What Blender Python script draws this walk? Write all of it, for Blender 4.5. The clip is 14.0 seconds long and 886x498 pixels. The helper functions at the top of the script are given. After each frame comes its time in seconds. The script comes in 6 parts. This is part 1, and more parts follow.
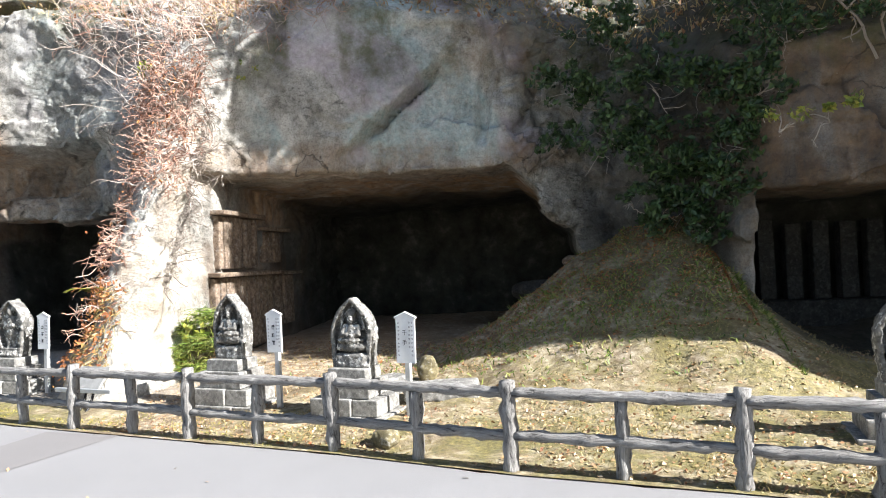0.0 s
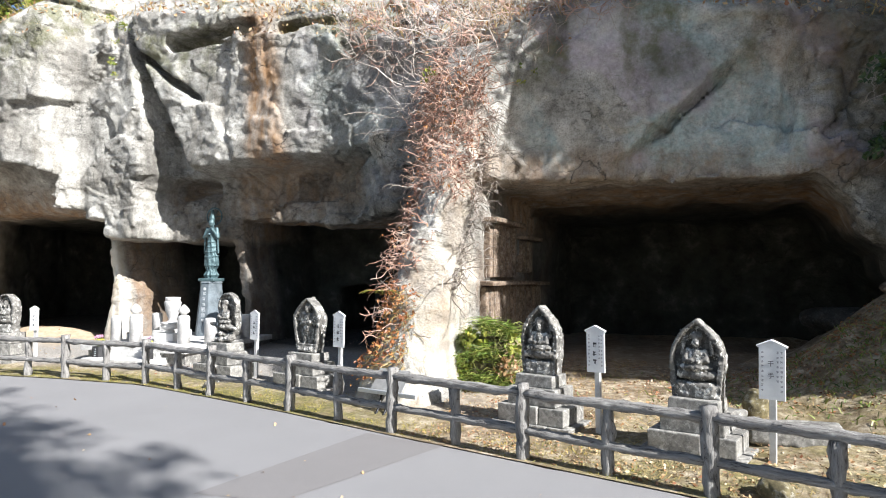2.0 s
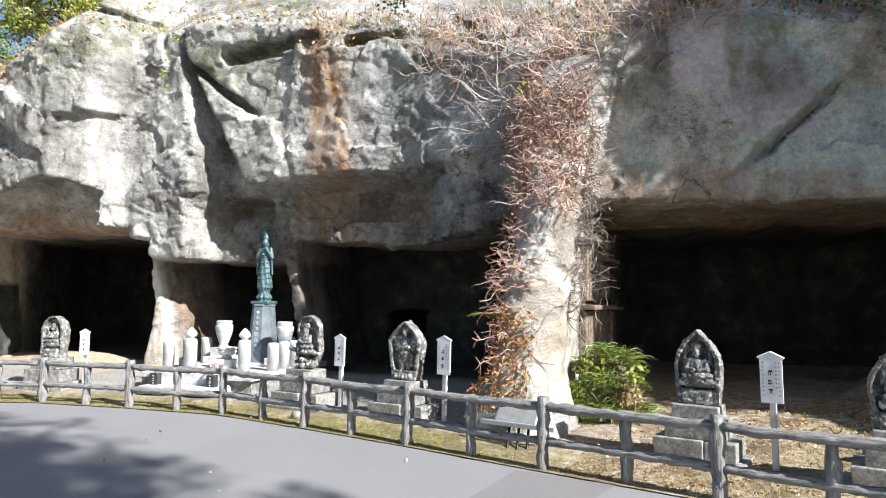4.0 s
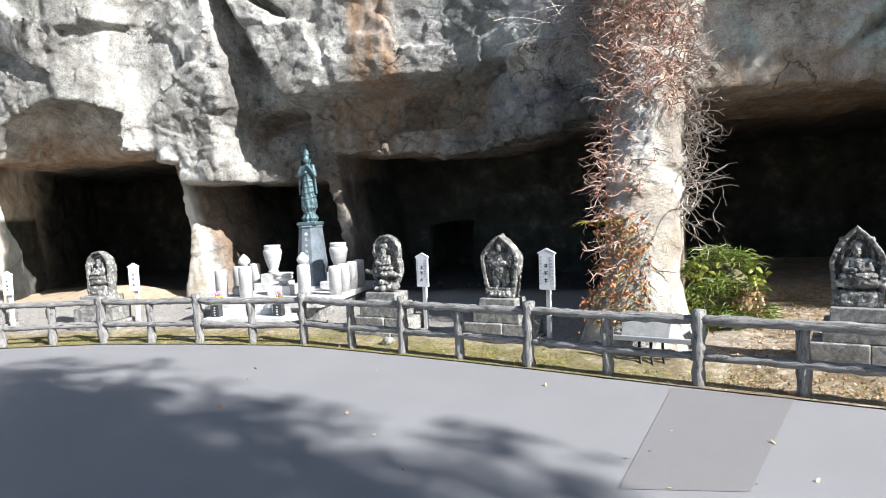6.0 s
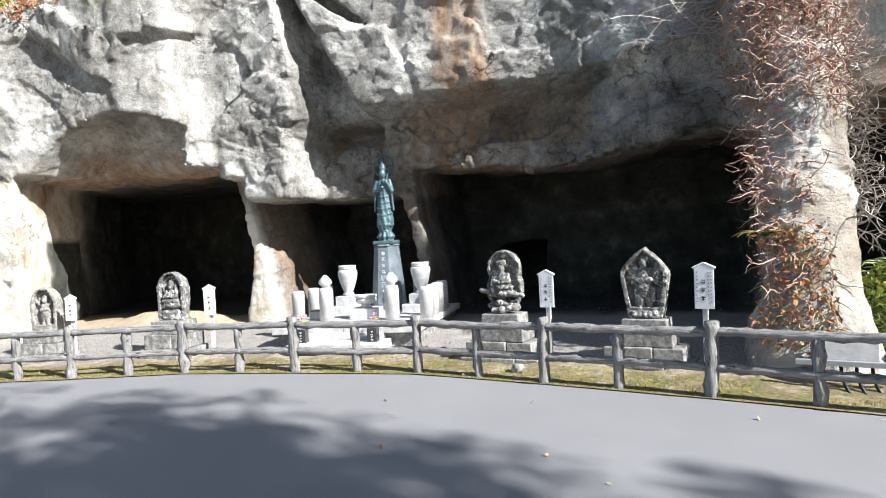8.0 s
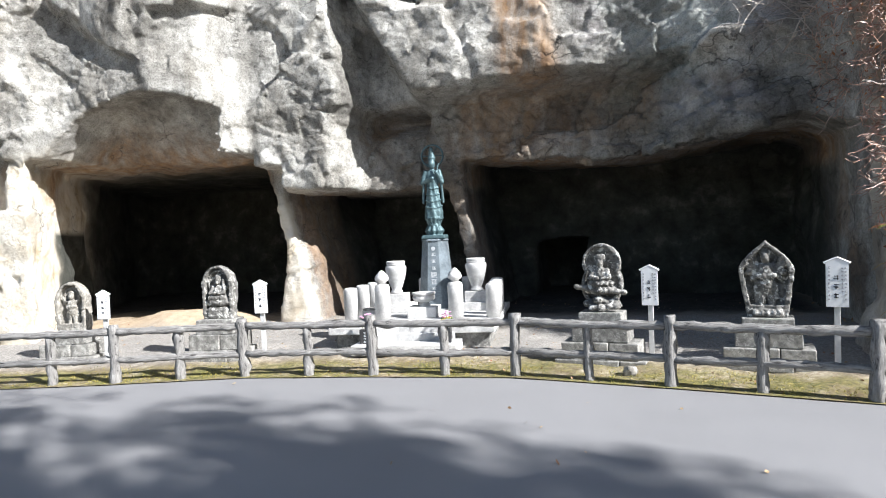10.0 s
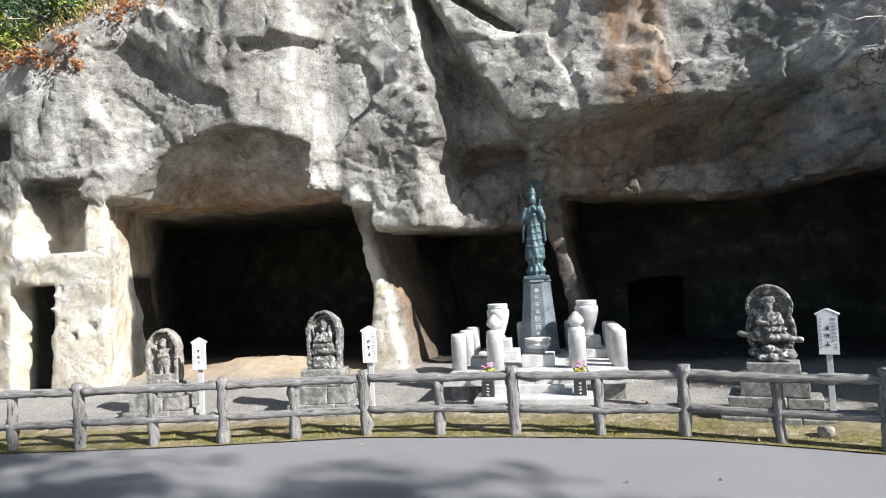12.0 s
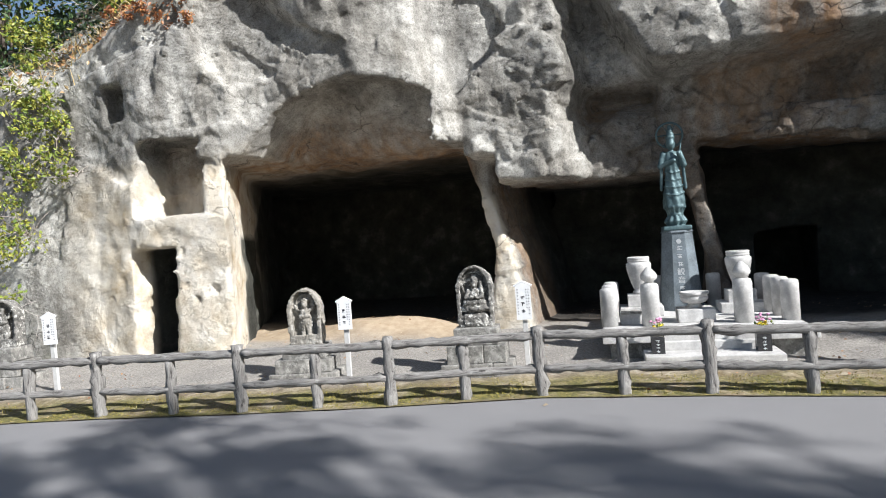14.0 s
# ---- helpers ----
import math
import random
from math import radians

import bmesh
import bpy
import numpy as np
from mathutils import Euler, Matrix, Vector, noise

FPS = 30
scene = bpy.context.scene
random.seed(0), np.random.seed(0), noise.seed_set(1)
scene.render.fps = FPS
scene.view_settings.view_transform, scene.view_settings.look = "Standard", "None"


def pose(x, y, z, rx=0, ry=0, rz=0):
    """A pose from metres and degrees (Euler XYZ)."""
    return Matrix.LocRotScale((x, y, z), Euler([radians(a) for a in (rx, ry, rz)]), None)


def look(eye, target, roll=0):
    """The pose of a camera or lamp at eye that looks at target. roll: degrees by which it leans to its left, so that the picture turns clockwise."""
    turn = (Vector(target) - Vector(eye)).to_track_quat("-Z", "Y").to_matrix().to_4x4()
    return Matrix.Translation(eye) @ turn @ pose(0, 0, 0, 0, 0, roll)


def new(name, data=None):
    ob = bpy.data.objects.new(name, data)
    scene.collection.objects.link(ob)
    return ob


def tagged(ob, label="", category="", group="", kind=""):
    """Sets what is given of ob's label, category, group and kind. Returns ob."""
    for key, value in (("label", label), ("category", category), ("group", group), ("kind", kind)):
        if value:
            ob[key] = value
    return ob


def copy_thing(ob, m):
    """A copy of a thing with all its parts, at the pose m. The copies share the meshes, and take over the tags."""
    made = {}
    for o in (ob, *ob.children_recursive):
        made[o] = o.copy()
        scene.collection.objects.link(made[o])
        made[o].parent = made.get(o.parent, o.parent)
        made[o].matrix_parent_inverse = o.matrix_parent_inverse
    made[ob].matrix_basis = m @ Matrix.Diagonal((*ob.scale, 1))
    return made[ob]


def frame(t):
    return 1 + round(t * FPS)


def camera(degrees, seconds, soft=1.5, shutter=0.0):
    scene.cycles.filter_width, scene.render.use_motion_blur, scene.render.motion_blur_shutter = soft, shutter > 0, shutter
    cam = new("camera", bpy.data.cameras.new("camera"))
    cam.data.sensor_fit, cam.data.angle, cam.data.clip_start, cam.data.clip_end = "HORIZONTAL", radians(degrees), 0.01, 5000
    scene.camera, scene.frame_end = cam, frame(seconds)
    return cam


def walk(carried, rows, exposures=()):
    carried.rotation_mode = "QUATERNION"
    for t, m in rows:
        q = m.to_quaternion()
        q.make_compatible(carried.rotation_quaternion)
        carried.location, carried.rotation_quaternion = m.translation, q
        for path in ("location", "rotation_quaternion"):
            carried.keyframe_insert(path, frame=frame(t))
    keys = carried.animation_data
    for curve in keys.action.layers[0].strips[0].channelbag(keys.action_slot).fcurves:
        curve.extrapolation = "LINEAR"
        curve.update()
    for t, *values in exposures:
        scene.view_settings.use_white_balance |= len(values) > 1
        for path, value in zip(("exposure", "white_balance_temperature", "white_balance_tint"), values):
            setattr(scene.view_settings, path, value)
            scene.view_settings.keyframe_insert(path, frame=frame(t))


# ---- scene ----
cam = camera(69.3, 14.0, soft=1.0)
PATH = [
    (0, (0.0, 0.0, 1.662), (-0.32, 1.974, 1.695), -2.5),
    (0.5, (-0.459, 0.056, 1.703), (-0.888, 2.009, 1.751), -1.1),
    (1, (-0.928, 0.118, 1.66), (-1.561, 2.015, 1.709), 0.1),
    (1.5, (-1.395, 0.081, 1.693), (-2.152, 1.933, 1.683), -0.5),
    (2, (-1.809, 0.09, 1.705), (-2.622, 1.916, 1.785), 0.2),
    (2.5, (-2.247, 0.057, 1.711), (-3.018, 1.897, 1.843), -0.2),
    (3, (-2.729, 0.051, 1.637), (-3.53, 1.875, 1.812), 0.2),
    (3.2, (-2.935, -0.009, 1.623), (-3.779, 1.793, 1.821), 1.6),
    (5.3, (-4.58, -0.09, 1.663), (-5.169, 1.82, 1.574), -2.2),
    (5.5, (-4.753, 0.02, 1.733), (-5.376, 1.916, 1.597), -1.8),
    (6, (-5.175, 0.091, 1.7), (-5.9, 1.951, 1.581), -2.8),
    (6.5, (-5.585, 0.238, 1.705), (-6.396, 2.065, 1.653), -5.2),
    (7, (-6.051, 0.17, 1.599), (-6.877, 1.991, 1.584), -3.2),
    (7.5, (-6.531, 0.241, 1.64), (-7.256, 2.105, 1.624), -1.9),
    (7.7, (-6.699, 0.277, 1.606), (-7.437, 2.135, 1.576), -2.9),
    (9.8, (-8.439, 0.414, 1.588), (-9.01, 2.33, 1.547), -2.5),
    (10, (-8.607, 0.436, 1.555), (-9.221, 2.339, 1.52), -2.6),
    (10.5, (-8.99, 0.563, 1.57), (-9.515, 2.493, 1.539), 0.4),
    (11, (-9.43, 0.582, 1.616), (-9.966, 2.508, 1.67), 0.0),
    (11.5, (-9.792, 0.686, 1.628), (-10.451, 2.573, 1.713), -0.3),
    (12, (-10.143, 0.697, 1.641), (-10.794, 2.586, 1.732), -2.9),
    (12.5, (-10.451, 0.732, 1.654), (-11.166, 2.599, 1.71), -2.4),
    (13, (-10.914, 0.687, 1.521), (-11.612, 2.561, 1.568), -1.7),
    (13.5, (-11.293, 0.675, 1.595), (-12.026, 2.536, 1.577), -2.1),
    (14, (-11.619, 0.712, 1.582), (-12.39, 2.557, 1.569), -4.2),
]
walk(cam, [(t, look(eye, target, roll)) for t, eye, target, roll in PATH], exposures=[(0, 1.66, 6450, 10), (1, 1.55, 6450, 10), (2, 1.25, 6400, 10), (3, 1.2, 6350, 10), (6, 1.25, 6250, 10), (10, 1.25, 6250, 10), (11.2, 1.08, 6300, 10), (12.5, 0.84, 6350, 10), (14, 0.74, 6350, 10)])

# ---- world, sun, exposure ----
scene.view_settings.exposure = 1.0
SUN_FROM = Vector((0.92, -0.26, 0.68)).normalized()
world = bpy.data.worlds.new("sky")
scene.world = world
world.use_nodes = True
wn = world.node_tree
sky = wn.nodes.new("ShaderNodeTexSky")
sky.sky_type = "NISHITA"
sky.sun_disc = False
sky.sun_elevation = math.asin(SUN_FROM.z)
sky.sun_rotation = math.atan2(SUN_FROM.x, SUN_FROM.y)
wn.nodes["Background"].inputs[1].default_value = 0.065
wn.links.new(sky.outputs[0], wn.nodes["Background"].inputs[0])
sun = new("sun", bpy.data.lights.new("sun", "SUN"))
sun.data.energy, sun.data.angle, sun.data.color = 5.0, radians(0.53), (1.0, 0.98, 0.95)
sun.matrix_world = look(SUN_FROM * 40, (0, 0, 0))


# ---- materials ----
class Mat:
    """A node material put together step by step."""

    def __init__(self, name, rough=0.8, metal=0.0):
        self.m = bpy.data.materials.new(name)
        self.m.use_nodes = True
        self.t = self.m.node_tree
        self.b = self.t.nodes["Principled BSDF"]
        self.b.inputs["Roughness"].default_value = rough
        self.b.inputs["Metallic"].default_value = metal
        self.co = self.t.nodes.new("ShaderNodeTexCoord").outputs["Object"]

    def scaled(self, s):
        n = self.t.nodes.new("ShaderNodeMapping")
        n.inputs["Scale"].default_value = s if hasattr(s, "__len__") else (s, s, s)
        self.t.links.new(self.co, n.inputs[0])
        return n.outputs[0]

    def noise(self, scale, detail=6, rough=0.6, distort=0.0, stretch=None):
        n = self.t.nodes.new("ShaderNodeTexNoise")
        n.inputs["Scale"].default_value = scale
        n.inputs["Detail"].default_value = detail
        n.inputs["Roughness"].default_value = rough
        n.inputs["Distortion"].default_value = distort
        self.t.links.new(self.scaled(stretch) if stretch else self.co, n.inputs["Vector"])
        return n.outputs["Fac"]

    def cells(self, scale, feature="F1", stretch=None):
        n = self.t.nodes.new("ShaderNodeTexVoronoi")
        n.feature = feature
        n.inputs["Scale"].default_value = scale
        self.t.links.new(self.scaled(stretch) if stretch else self.co, n.inputs["Vector"])
        return n.outputs["Distance"]

    def chips(self, scale):
        """Heights of small broken facets with sharp edges."""
        warp = self.t.nodes.new("ShaderNodeTexNoise")
        warp.inputs["Scale"].default_value = scale * 0.8
        warp.inputs["Detail"].default_value = 4
        self.t.links.new(self.co, warp.inputs["Vector"])
        add = self.t.nodes.new("ShaderNodeVectorMath")
        add.operation = "MULTIPLY_ADD"
        add.inputs[1].default_value = (1.1 / scale, 1.1 / scale, 1.1 / scale)
        self.t.links.new(warp.outputs["Color"], add.inputs[0])
        self.t.links.new(self.co, add.inputs[2])
        n = self.t.nodes.new("ShaderNodeTexVoronoi")
        n.inputs["Scale"].default_value = scale
        self.t.links.new(add.outputs[0], n.inputs["Vector"])
        s = self.t.nodes.new("ShaderNodeSeparateColor")
        self.t.links.new(n.outputs["Color"], s.inputs[0])
        return self.math("ADD", s.outputs[0], self.math("MULTIPLY", n.outputs["Distance"], -0.6))

    def fissures(self, scale):
        """Distance to the lines of a warped random mosaic."""
        warp = self.t.nodes.new("ShaderNodeTexNoise")
        warp.inputs["Scale"].default_value = scale * 1.3
        warp.inputs["Detail"].default_value = 7
        self.t.links.new(self.co, warp.inputs["Vector"])
        add = self.t.nodes.new("ShaderNodeVectorMath")
        add.operation = "MULTIPLY_ADD"
        add.inputs[1].default_value = (1.5 / scale, 1.5 / scale, 0.9 / scale)
        self.t.links.new(warp.outputs["Color"], add.inputs[0])
        self.t.links.new(self.co, add.inputs[2])
        n = self.t.nodes.new("ShaderNodeTexVoronoi")
        n.feature = "DISTANCE_TO_EDGE"
        n.inputs["Scale"].default_value = scale
        self.t.links.new(add.outputs[0], n.inputs["Vector"])
        return n.outputs["Distance"]

    def ramp(self, fac, *stops):
        n = self.t.nodes.new("ShaderNodeValToRGB")
        e = n.color_ramp.elements
        while len(e) < len(stops):
            e.new(0.5)
        for k, (p, c) in enumerate(stops):
            e[k].position = p
            e[k].color = (*c, 1) if hasattr(c, "__len__") else (c, c, c, 1)
        self.t.links.new(fac, n.inputs[0])
        return n.outputs[0]

    def mix(self, fac, a, b, how="MIX"):
        n = self.t.nodes.new("ShaderNodeMix")
        n.data_type, n.blend_type = "RGBA", how
        for sock, v in ((n.inputs[0], fac), (n.inputs[6], a), (n.inputs[7], b)):
            if hasattr(v, "links"):
                self.t.links.new(v, sock)
            else:
                sock.default_value = v if not hasattr(v, "__len__") else (*v, 1)
        return n.outputs[2]

    def math(self, how, a, b, clamp=False):
        n = self.t.nodes.new("ShaderNodeMath")
        n.operation, n.use_clamp = how, clamp
        for k, v in enumerate((a, b)):
            if hasattr(v, "links"):
                self.t.links.new(v, n.inputs[k])
            else:
                n.inputs[k].default_value = v
        return n.outputs[0]

    def attr(self, name):
        n = self.t.nodes.new("ShaderNodeAttribute")
        n.attribute_name = name
        s = self.t.nodes.new("ShaderNodeSeparateColor")
        self.t.links.new(n.outputs["Color"], s.inputs[0])
        return s.outputs

    def chance(self):
        return self.t.nodes.new("ShaderNodeObjectInfo").outputs["Random"]

    def island(self):
        return self.t.nodes.new("ShaderNodeNewGeometry").outputs["Random Per Island"]

    def color(self, c):
        s = self.b.inputs["Base Color"]
        if hasattr(c, "links"):
            self.t.links.new(c, s)
        else:
            s.default_value = (*c, 1)
        return self

    def rough(self, r):
        self.t.links.new(r, self.b.inputs["Roughness"])
        return self

    def bump(self, height, strength=0.5, distance=0.02):
        n = self.t.nodes.new("ShaderNodeBump")
        n.inputs["Strength"].default_value = strength
        n.inputs["Distance"].default_value = distance
        self.t.links.new(height, n.inputs["Height"])
        last = self.b.inputs["Normal"]
        if last.links:
            self.t.links.new(last.links[0].from_socket, n.inputs["Normal"])
        self.t.links.new(n.outputs[0], last)
        return self


def rock_material():
    k = Mat("weathered_tuff", 0.92)
    grain = k.ramp(k.noise(7.0, 10, 0.72), (0.30, (0.27, 0.264, 0.25)), (0.44, (0.47, 0.465, 0.445)), (0.56, (0.60, 0.595, 0.575)), (0.72, (0.74, 0.735, 0.715)))
    broad = k.ramp(k.noise(0.55, 6, 0.62, 0.8), (0.36, (0.60, 0.58, 0.55)), (0.56, (1.0, 0.99, 0.97)))
    speck = k.ramp(k.noise(40, 5, 0.8), (0.36, (0.52, 0.515, 0.50)), (0.50, (0.98, 0.98, 0.97)), (0.68, (1.15, 1.15, 1.14)))
    c = k.mix(1.0, k.mix(1.0, grain, broad, "MULTIPLY"), speck, "MULTIPLY")
    # rain-washed vertical streaks
    wash = k.ramp(k.noise(1.3, 7, 0.6, 0.3, (2.2, 2.2, 0.3)), (0.36, (0.62, 0.60, 0.575)), (0.58, (1.0, 1.0, 1.0)))
    c = k.mix(0.8, c, k.mix(1.0, c, wash, "MULTIPLY"))
    # pitted, flaking patches
    patch = k.ramp(k.noise(0.8, 5, 0.6, 0.5), (0.47, 0.0), (0.60, 1.0))
    pits = k.ramp(k.noise(9.0, 8, 0.7, 0.6, (1.0, 1.0, 1.5)), (0.37, 1.0), (0.46, 0.0))
    c = k.mix(k.math("MULTIPLY", k.math("MULTIPLY", patch, pits), 0.85), c, (0.12, 0.115, 0.105))
    r, g, b = k.attr("color_mask")[:3]
    pale = k.attr("tone")[0]
    cream = k.ramp(k.noise(1.9, 7, 0.65), (0.32, (0.46, 0.37, 0.25)), (0.5, (0.66, 0.60, 0.50)), (0.7, (0.76, 0.73, 0.67)))
    c = k.mix(pale, c, cream)
    # teal lichen and mauve mineral bloom
    teal, mauve, painted_dark = k.attr("bloom_shade")[:3]
    fleck = k.ramp(k.noise(5.0, 9, 0.78, 0.3), (0.40, 0.25), (0.58, 1.0))
    c = k.mix(k.math("MULTIPLY", teal, fleck), c, k.ramp(k.noise(14, 6, 0.7), (0.35, (0.30, 0.40, 0.40)), (0.65, (0.52, 0.63, 0.64))))
    c = k.mix(k.math("MULTIPLY", mauve, fleck), c, k.ramp(k.noise(11, 6, 0.7), (0.35, (0.33, 0.28, 0.31)), (0.65, (0.56, 0.51, 0.56))))
    breakup = k.noise(2.4, 7, 0.7)
    drip = k.noise(1.5, 7, 0.65, 0.4, (2.6, 2.6, 0.55))
    # dark stains, together with cave shade painted into the same channel
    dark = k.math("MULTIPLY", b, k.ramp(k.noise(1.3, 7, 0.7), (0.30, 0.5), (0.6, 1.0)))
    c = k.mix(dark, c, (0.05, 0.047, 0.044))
    brown = k.math("MULTIPLY", r, k.ramp(drip, (0.36, 0.3), (0.60, 1.0)))
    c = k.mix(brown, c, k.ramp(k.noise(6, 7, 0.7), (0.35, (0.17, 0.09, 0.045)), (0.62, (0.36, 0.215, 0.105))))
    moss = k.math("MULTIPLY", g, k.ramp(breakup, (0.42, 0.0), (0.60, 1.0)))
    c = k.mix(moss, c, (0.10, 0.105, 0.035))
    # cave shade painted into the colour, nearly black deep inside
    c = k.mix(painted_dark, c, k.ramp(k.noise(2.2, 7, 0.68), (0.34, (0.022, 0.023, 0.018)), (0.56, (0.058, 0.059, 0.049)), (0.72, (0.15, 0.145, 0.125))))
    # fissures
    lines = k.ramp(k.fissures(1.5), (0.0, 1.0), (0.022, 0.0))
    some = k.ramp(k.noise(0.7, 4, 0.6), (0.53, 0.0), (0.60, 1.0))
    crack = k.math("MULTIPLY", k.math("MULTIPLY", lines, some), k.math("SUBTRACT", 1.0, k.math("ADD", teal, mauve, True)))
    c = k.mix(k.math("MULTIPLY", crack, 0.75), c, (0.035, 0.033, 0.03))
    k.color(c)
    k.bump(k.math("MULTIPLY", crack, -1.0), 0.6, 0.03)
    coarse = k.math("ADD", k.math("MULTIPLY", patch, 0.75), 0.25)
    k.bump(k.math("MULTIPLY", k.noise(34, 9, 0.8), coarse), 0.9, 0.022)
    k.bump(k.math("MULTIPLY", k.noise(11, 9, 0.78, 0.8, (1, 1, 1.6)), coarse), 0.9, 0.07)
    k.bump(k.chips(7.5), 0.5, 0.022)
    k.bump(k.chips(2.4), 0.45, 0.05)
    k.bump(k.noise(4.5, 8, 0.68, 0.5), 0.35, 0.05)
    return k.m


def ground_material():
    k = Mat("leaf_strewn_earth", 0.95)
    c = k.ramp(k.noise(9, 8, 0.7), (0.34, (0.12, 0.085, 0.055)), (0.5, (0.34, 0.27, 0.185)), (0.66, (0.60, 0.53, 0.41)))
    c = k.mix(k.ramp(k.noise(1.7, 7, 0.68, 0.5), (0.46, 0.0), (0.60, 0.8)), c, (0.13, 0.085, 0.045))
    r, g, b = k.attr("color_mask")[:3]
    grass = k.ramp(k.noise(22, 5, 0.7), (0.35, (0.06, 0.065, 0.02)), (0.55, (0.19, 0.17, 0.05)), (0.7, (0.36, 0.29, 0.10)))
    c = k.mix(k.math("MULTIPLY", g, k.ramp(k.noise(2.2, 6, 0.7), (0.36, 0.1), (0.56, 1.0))), c, grass)
    gravel = k.ramp(k.noise(40, 4, 0.8), (0.35, (0.16, 0.15, 0.14)), (0.65, (0.46, 0.44, 0.41)))
    c = k.mix(b, c, gravel)
    sand = k.ramp(k.noise(6, 5, 0.6), (0.3, (0.36, 0.27, 0.18)), (0.7, (0.52, 0.42, 0.30)))
    c = k.mix(r, c, sand)
    # shade of the caves and the mound painted into the earth
    c = k.mix(k.attr("dark_mask")[0], c, k.ramp(k.noise(8, 6, 0.7), (0.35, (0.022, 0.019, 0.016)), (0.65, (0.062, 0.055, 0.047))))
    k.color(c)
    k.bump(k.noise(35, 6, 0.75), 0.7, 0.03)
    return k.m


def asphalt_material(name, tone):
    k = Mat(name, 0.8)
    c = k.ramp(k.noise(160, 3, 0.8), (0.3, tuple(v * 0.72 for v in tone)), (0.7, tuple(v * 1.3 for v in tone)))
    c = k.mix(k.ramp(k.noise(0.9, 5, 0.6), (0.38, 0.0), (0.68, 0.35)), c, tuple(v * 1.25 for v in tone))
    k.color(c)
    k.bump(k.noise(220, 3, 0.8), 0.35, 0.006)
    return k.m


def stone_material(name, dark, light, spots=0.5, scale=1.0):
    k = Mat(name, 0.88)
    c = k.ramp(k.noise(16 * scale, 8, 0.75), (0.36, dark), (0.62, light))
    # damp patches at random
    dark_mask = k.ramp(k.noise(4.0, 5, 0.65), (0.38, 0.55), (0.58, 0.0))
    c = k.mix(dark_mask, c, tuple(v * 0.45 for v in dark))
    lichen = k.ramp(k.noise(13 * scale, 6, 0.75), (0.54, 0.0), (0.59, spots))
    c = k.mix(lichen, c, (0.64, 0.63, 0.59))
    k.color(c)
    k.bump(k.noise(60 * scale, 6, 0.8), 0.7, 0.010)
    return k.m


def plain_material(name, dark, light, scale=20, rough=0.7, metal=0.0, bump=0.2):
    k = Mat(name, rough, metal)
    k.color(k.ramp(k.noise(scale, 5, 0.65), (0.3, dark), (0.7, light)))
    k.bump(k.noise(scale * 3, 4, 0.7), bump, 0.004)
    return k.m


def leaf_material(name, *tones):
    k = Mat(name, 0.5)
    step = 1.0 / max(1, len(tones) - 1)
    k.color(k.ramp(k.island(), *[(n * step, c) for n, c in enumerate(tones)]))
    k.b.inputs["Subsurface Weight"].default_value = 0.0
    return k.m


def bark_rail_material():
    k = Mat("grey_imitation_log", 0.85)
    crack = k.noise(5, 7, 0.7, 0.8, (6, 6, 0.9))
    c = k.ramp(crack, (0.36, (0.045, 0.042, 0.04)), (0.44, (0.20, 0.19, 0.18)), (0.60, (0.31, 0.30, 0.285)), (0.74, (0.44, 0.43, 0.41)))
    c = k.mix(k.ramp(k.noise(4.5, 5, 0.7), (0.58, 0.0), (0.66, 0.55)), c, (0.56, 0.55, 0.52))
    k.color(c)
    k.bump(crack, 1.0, 0.03)
    return k.m


ROCK = rock_material()
EARTH = ground_material()
ASPHALT = asphalt_material("grey_asphalt", (0.215, 0.212, 0.216))
ASPHALT_PATCH = asphalt_material("newer_asphalt", (0.178, 0.17, 0.17))
LOG = bark_rail_material()
CARVED = stone_material("dark_carved_stone", (0.085, 0.082, 0.076), (0.27, 0.26, 0.24), 0.9)
CARVED_PALE = stone_material("pale_carved_stone", (0.20, 0.185, 0.16), (0.40, 0.375, 0.33), 0.35)
PLINTH = stone_material("grey_plinth_stone", (0.16, 0.155, 0.145), (0.34, 0.33, 0.305), 0.35)
GRANITE = stone_material("white_granite", (0.55, 0.54, 0.53), (0.68, 0.67, 0.65), 0.1, 3)
GRANITE_DARK = stone_material("blue_grey_granite", (0.13, 0.16, 0.18), (0.21, 0.25, 0.28), 0.05, 3)
BLACK_STONE = plain_material("polished_black_stone", (0.025, 0.025, 0.027), (0.06, 0.06, 0.063), 40, 0.25)
BOULDER = stone_material("mossy_boulder", (0.11, 0.09, 0.05), (0.26, 0.22, 0.11), 0.3)
BRONZE = plain_material("green_patinated_bronze", (0.045, 0.085, 0.095), (0.13, 0.20, 0.215), 14, 0.55, 0.35)
WHITE_PAINT = plain_material("white_painted_board", (0.70, 0.71, 0.73), (0.80, 0.81, 0.82), 12, 0.6)
GREY_PAINT = plain_material("faded_grey_post", (0.42, 0.42, 0.42), (0.58, 0.58, 0.57), 15, 0.7)
INK = plain_material("black_ink", (0.02, 0.02, 0.03), (0.05, 0.05, 0.06), 30, 0.7)
FAINT_INK = plain_material("faded_ink", (0.22, 0.22, 0.25), (0.38, 0.38, 0.40), 30, 0.7)
WHITE_INK = plain_material("pale_engraving", (0.50, 0.53, 0.55), (0.62, 0.64, 0.65), 30, 0.7)
IRON = plain_material("black_iron", (0.015, 0.015, 0.016), (0.04, 0.04, 0.042), 30, 0.45, 0.6)
PANEL = plain_material("weathered_grey_panel", (0.20, 0.20, 0.195), (0.33, 0.33, 0.32), 8, 0.6)
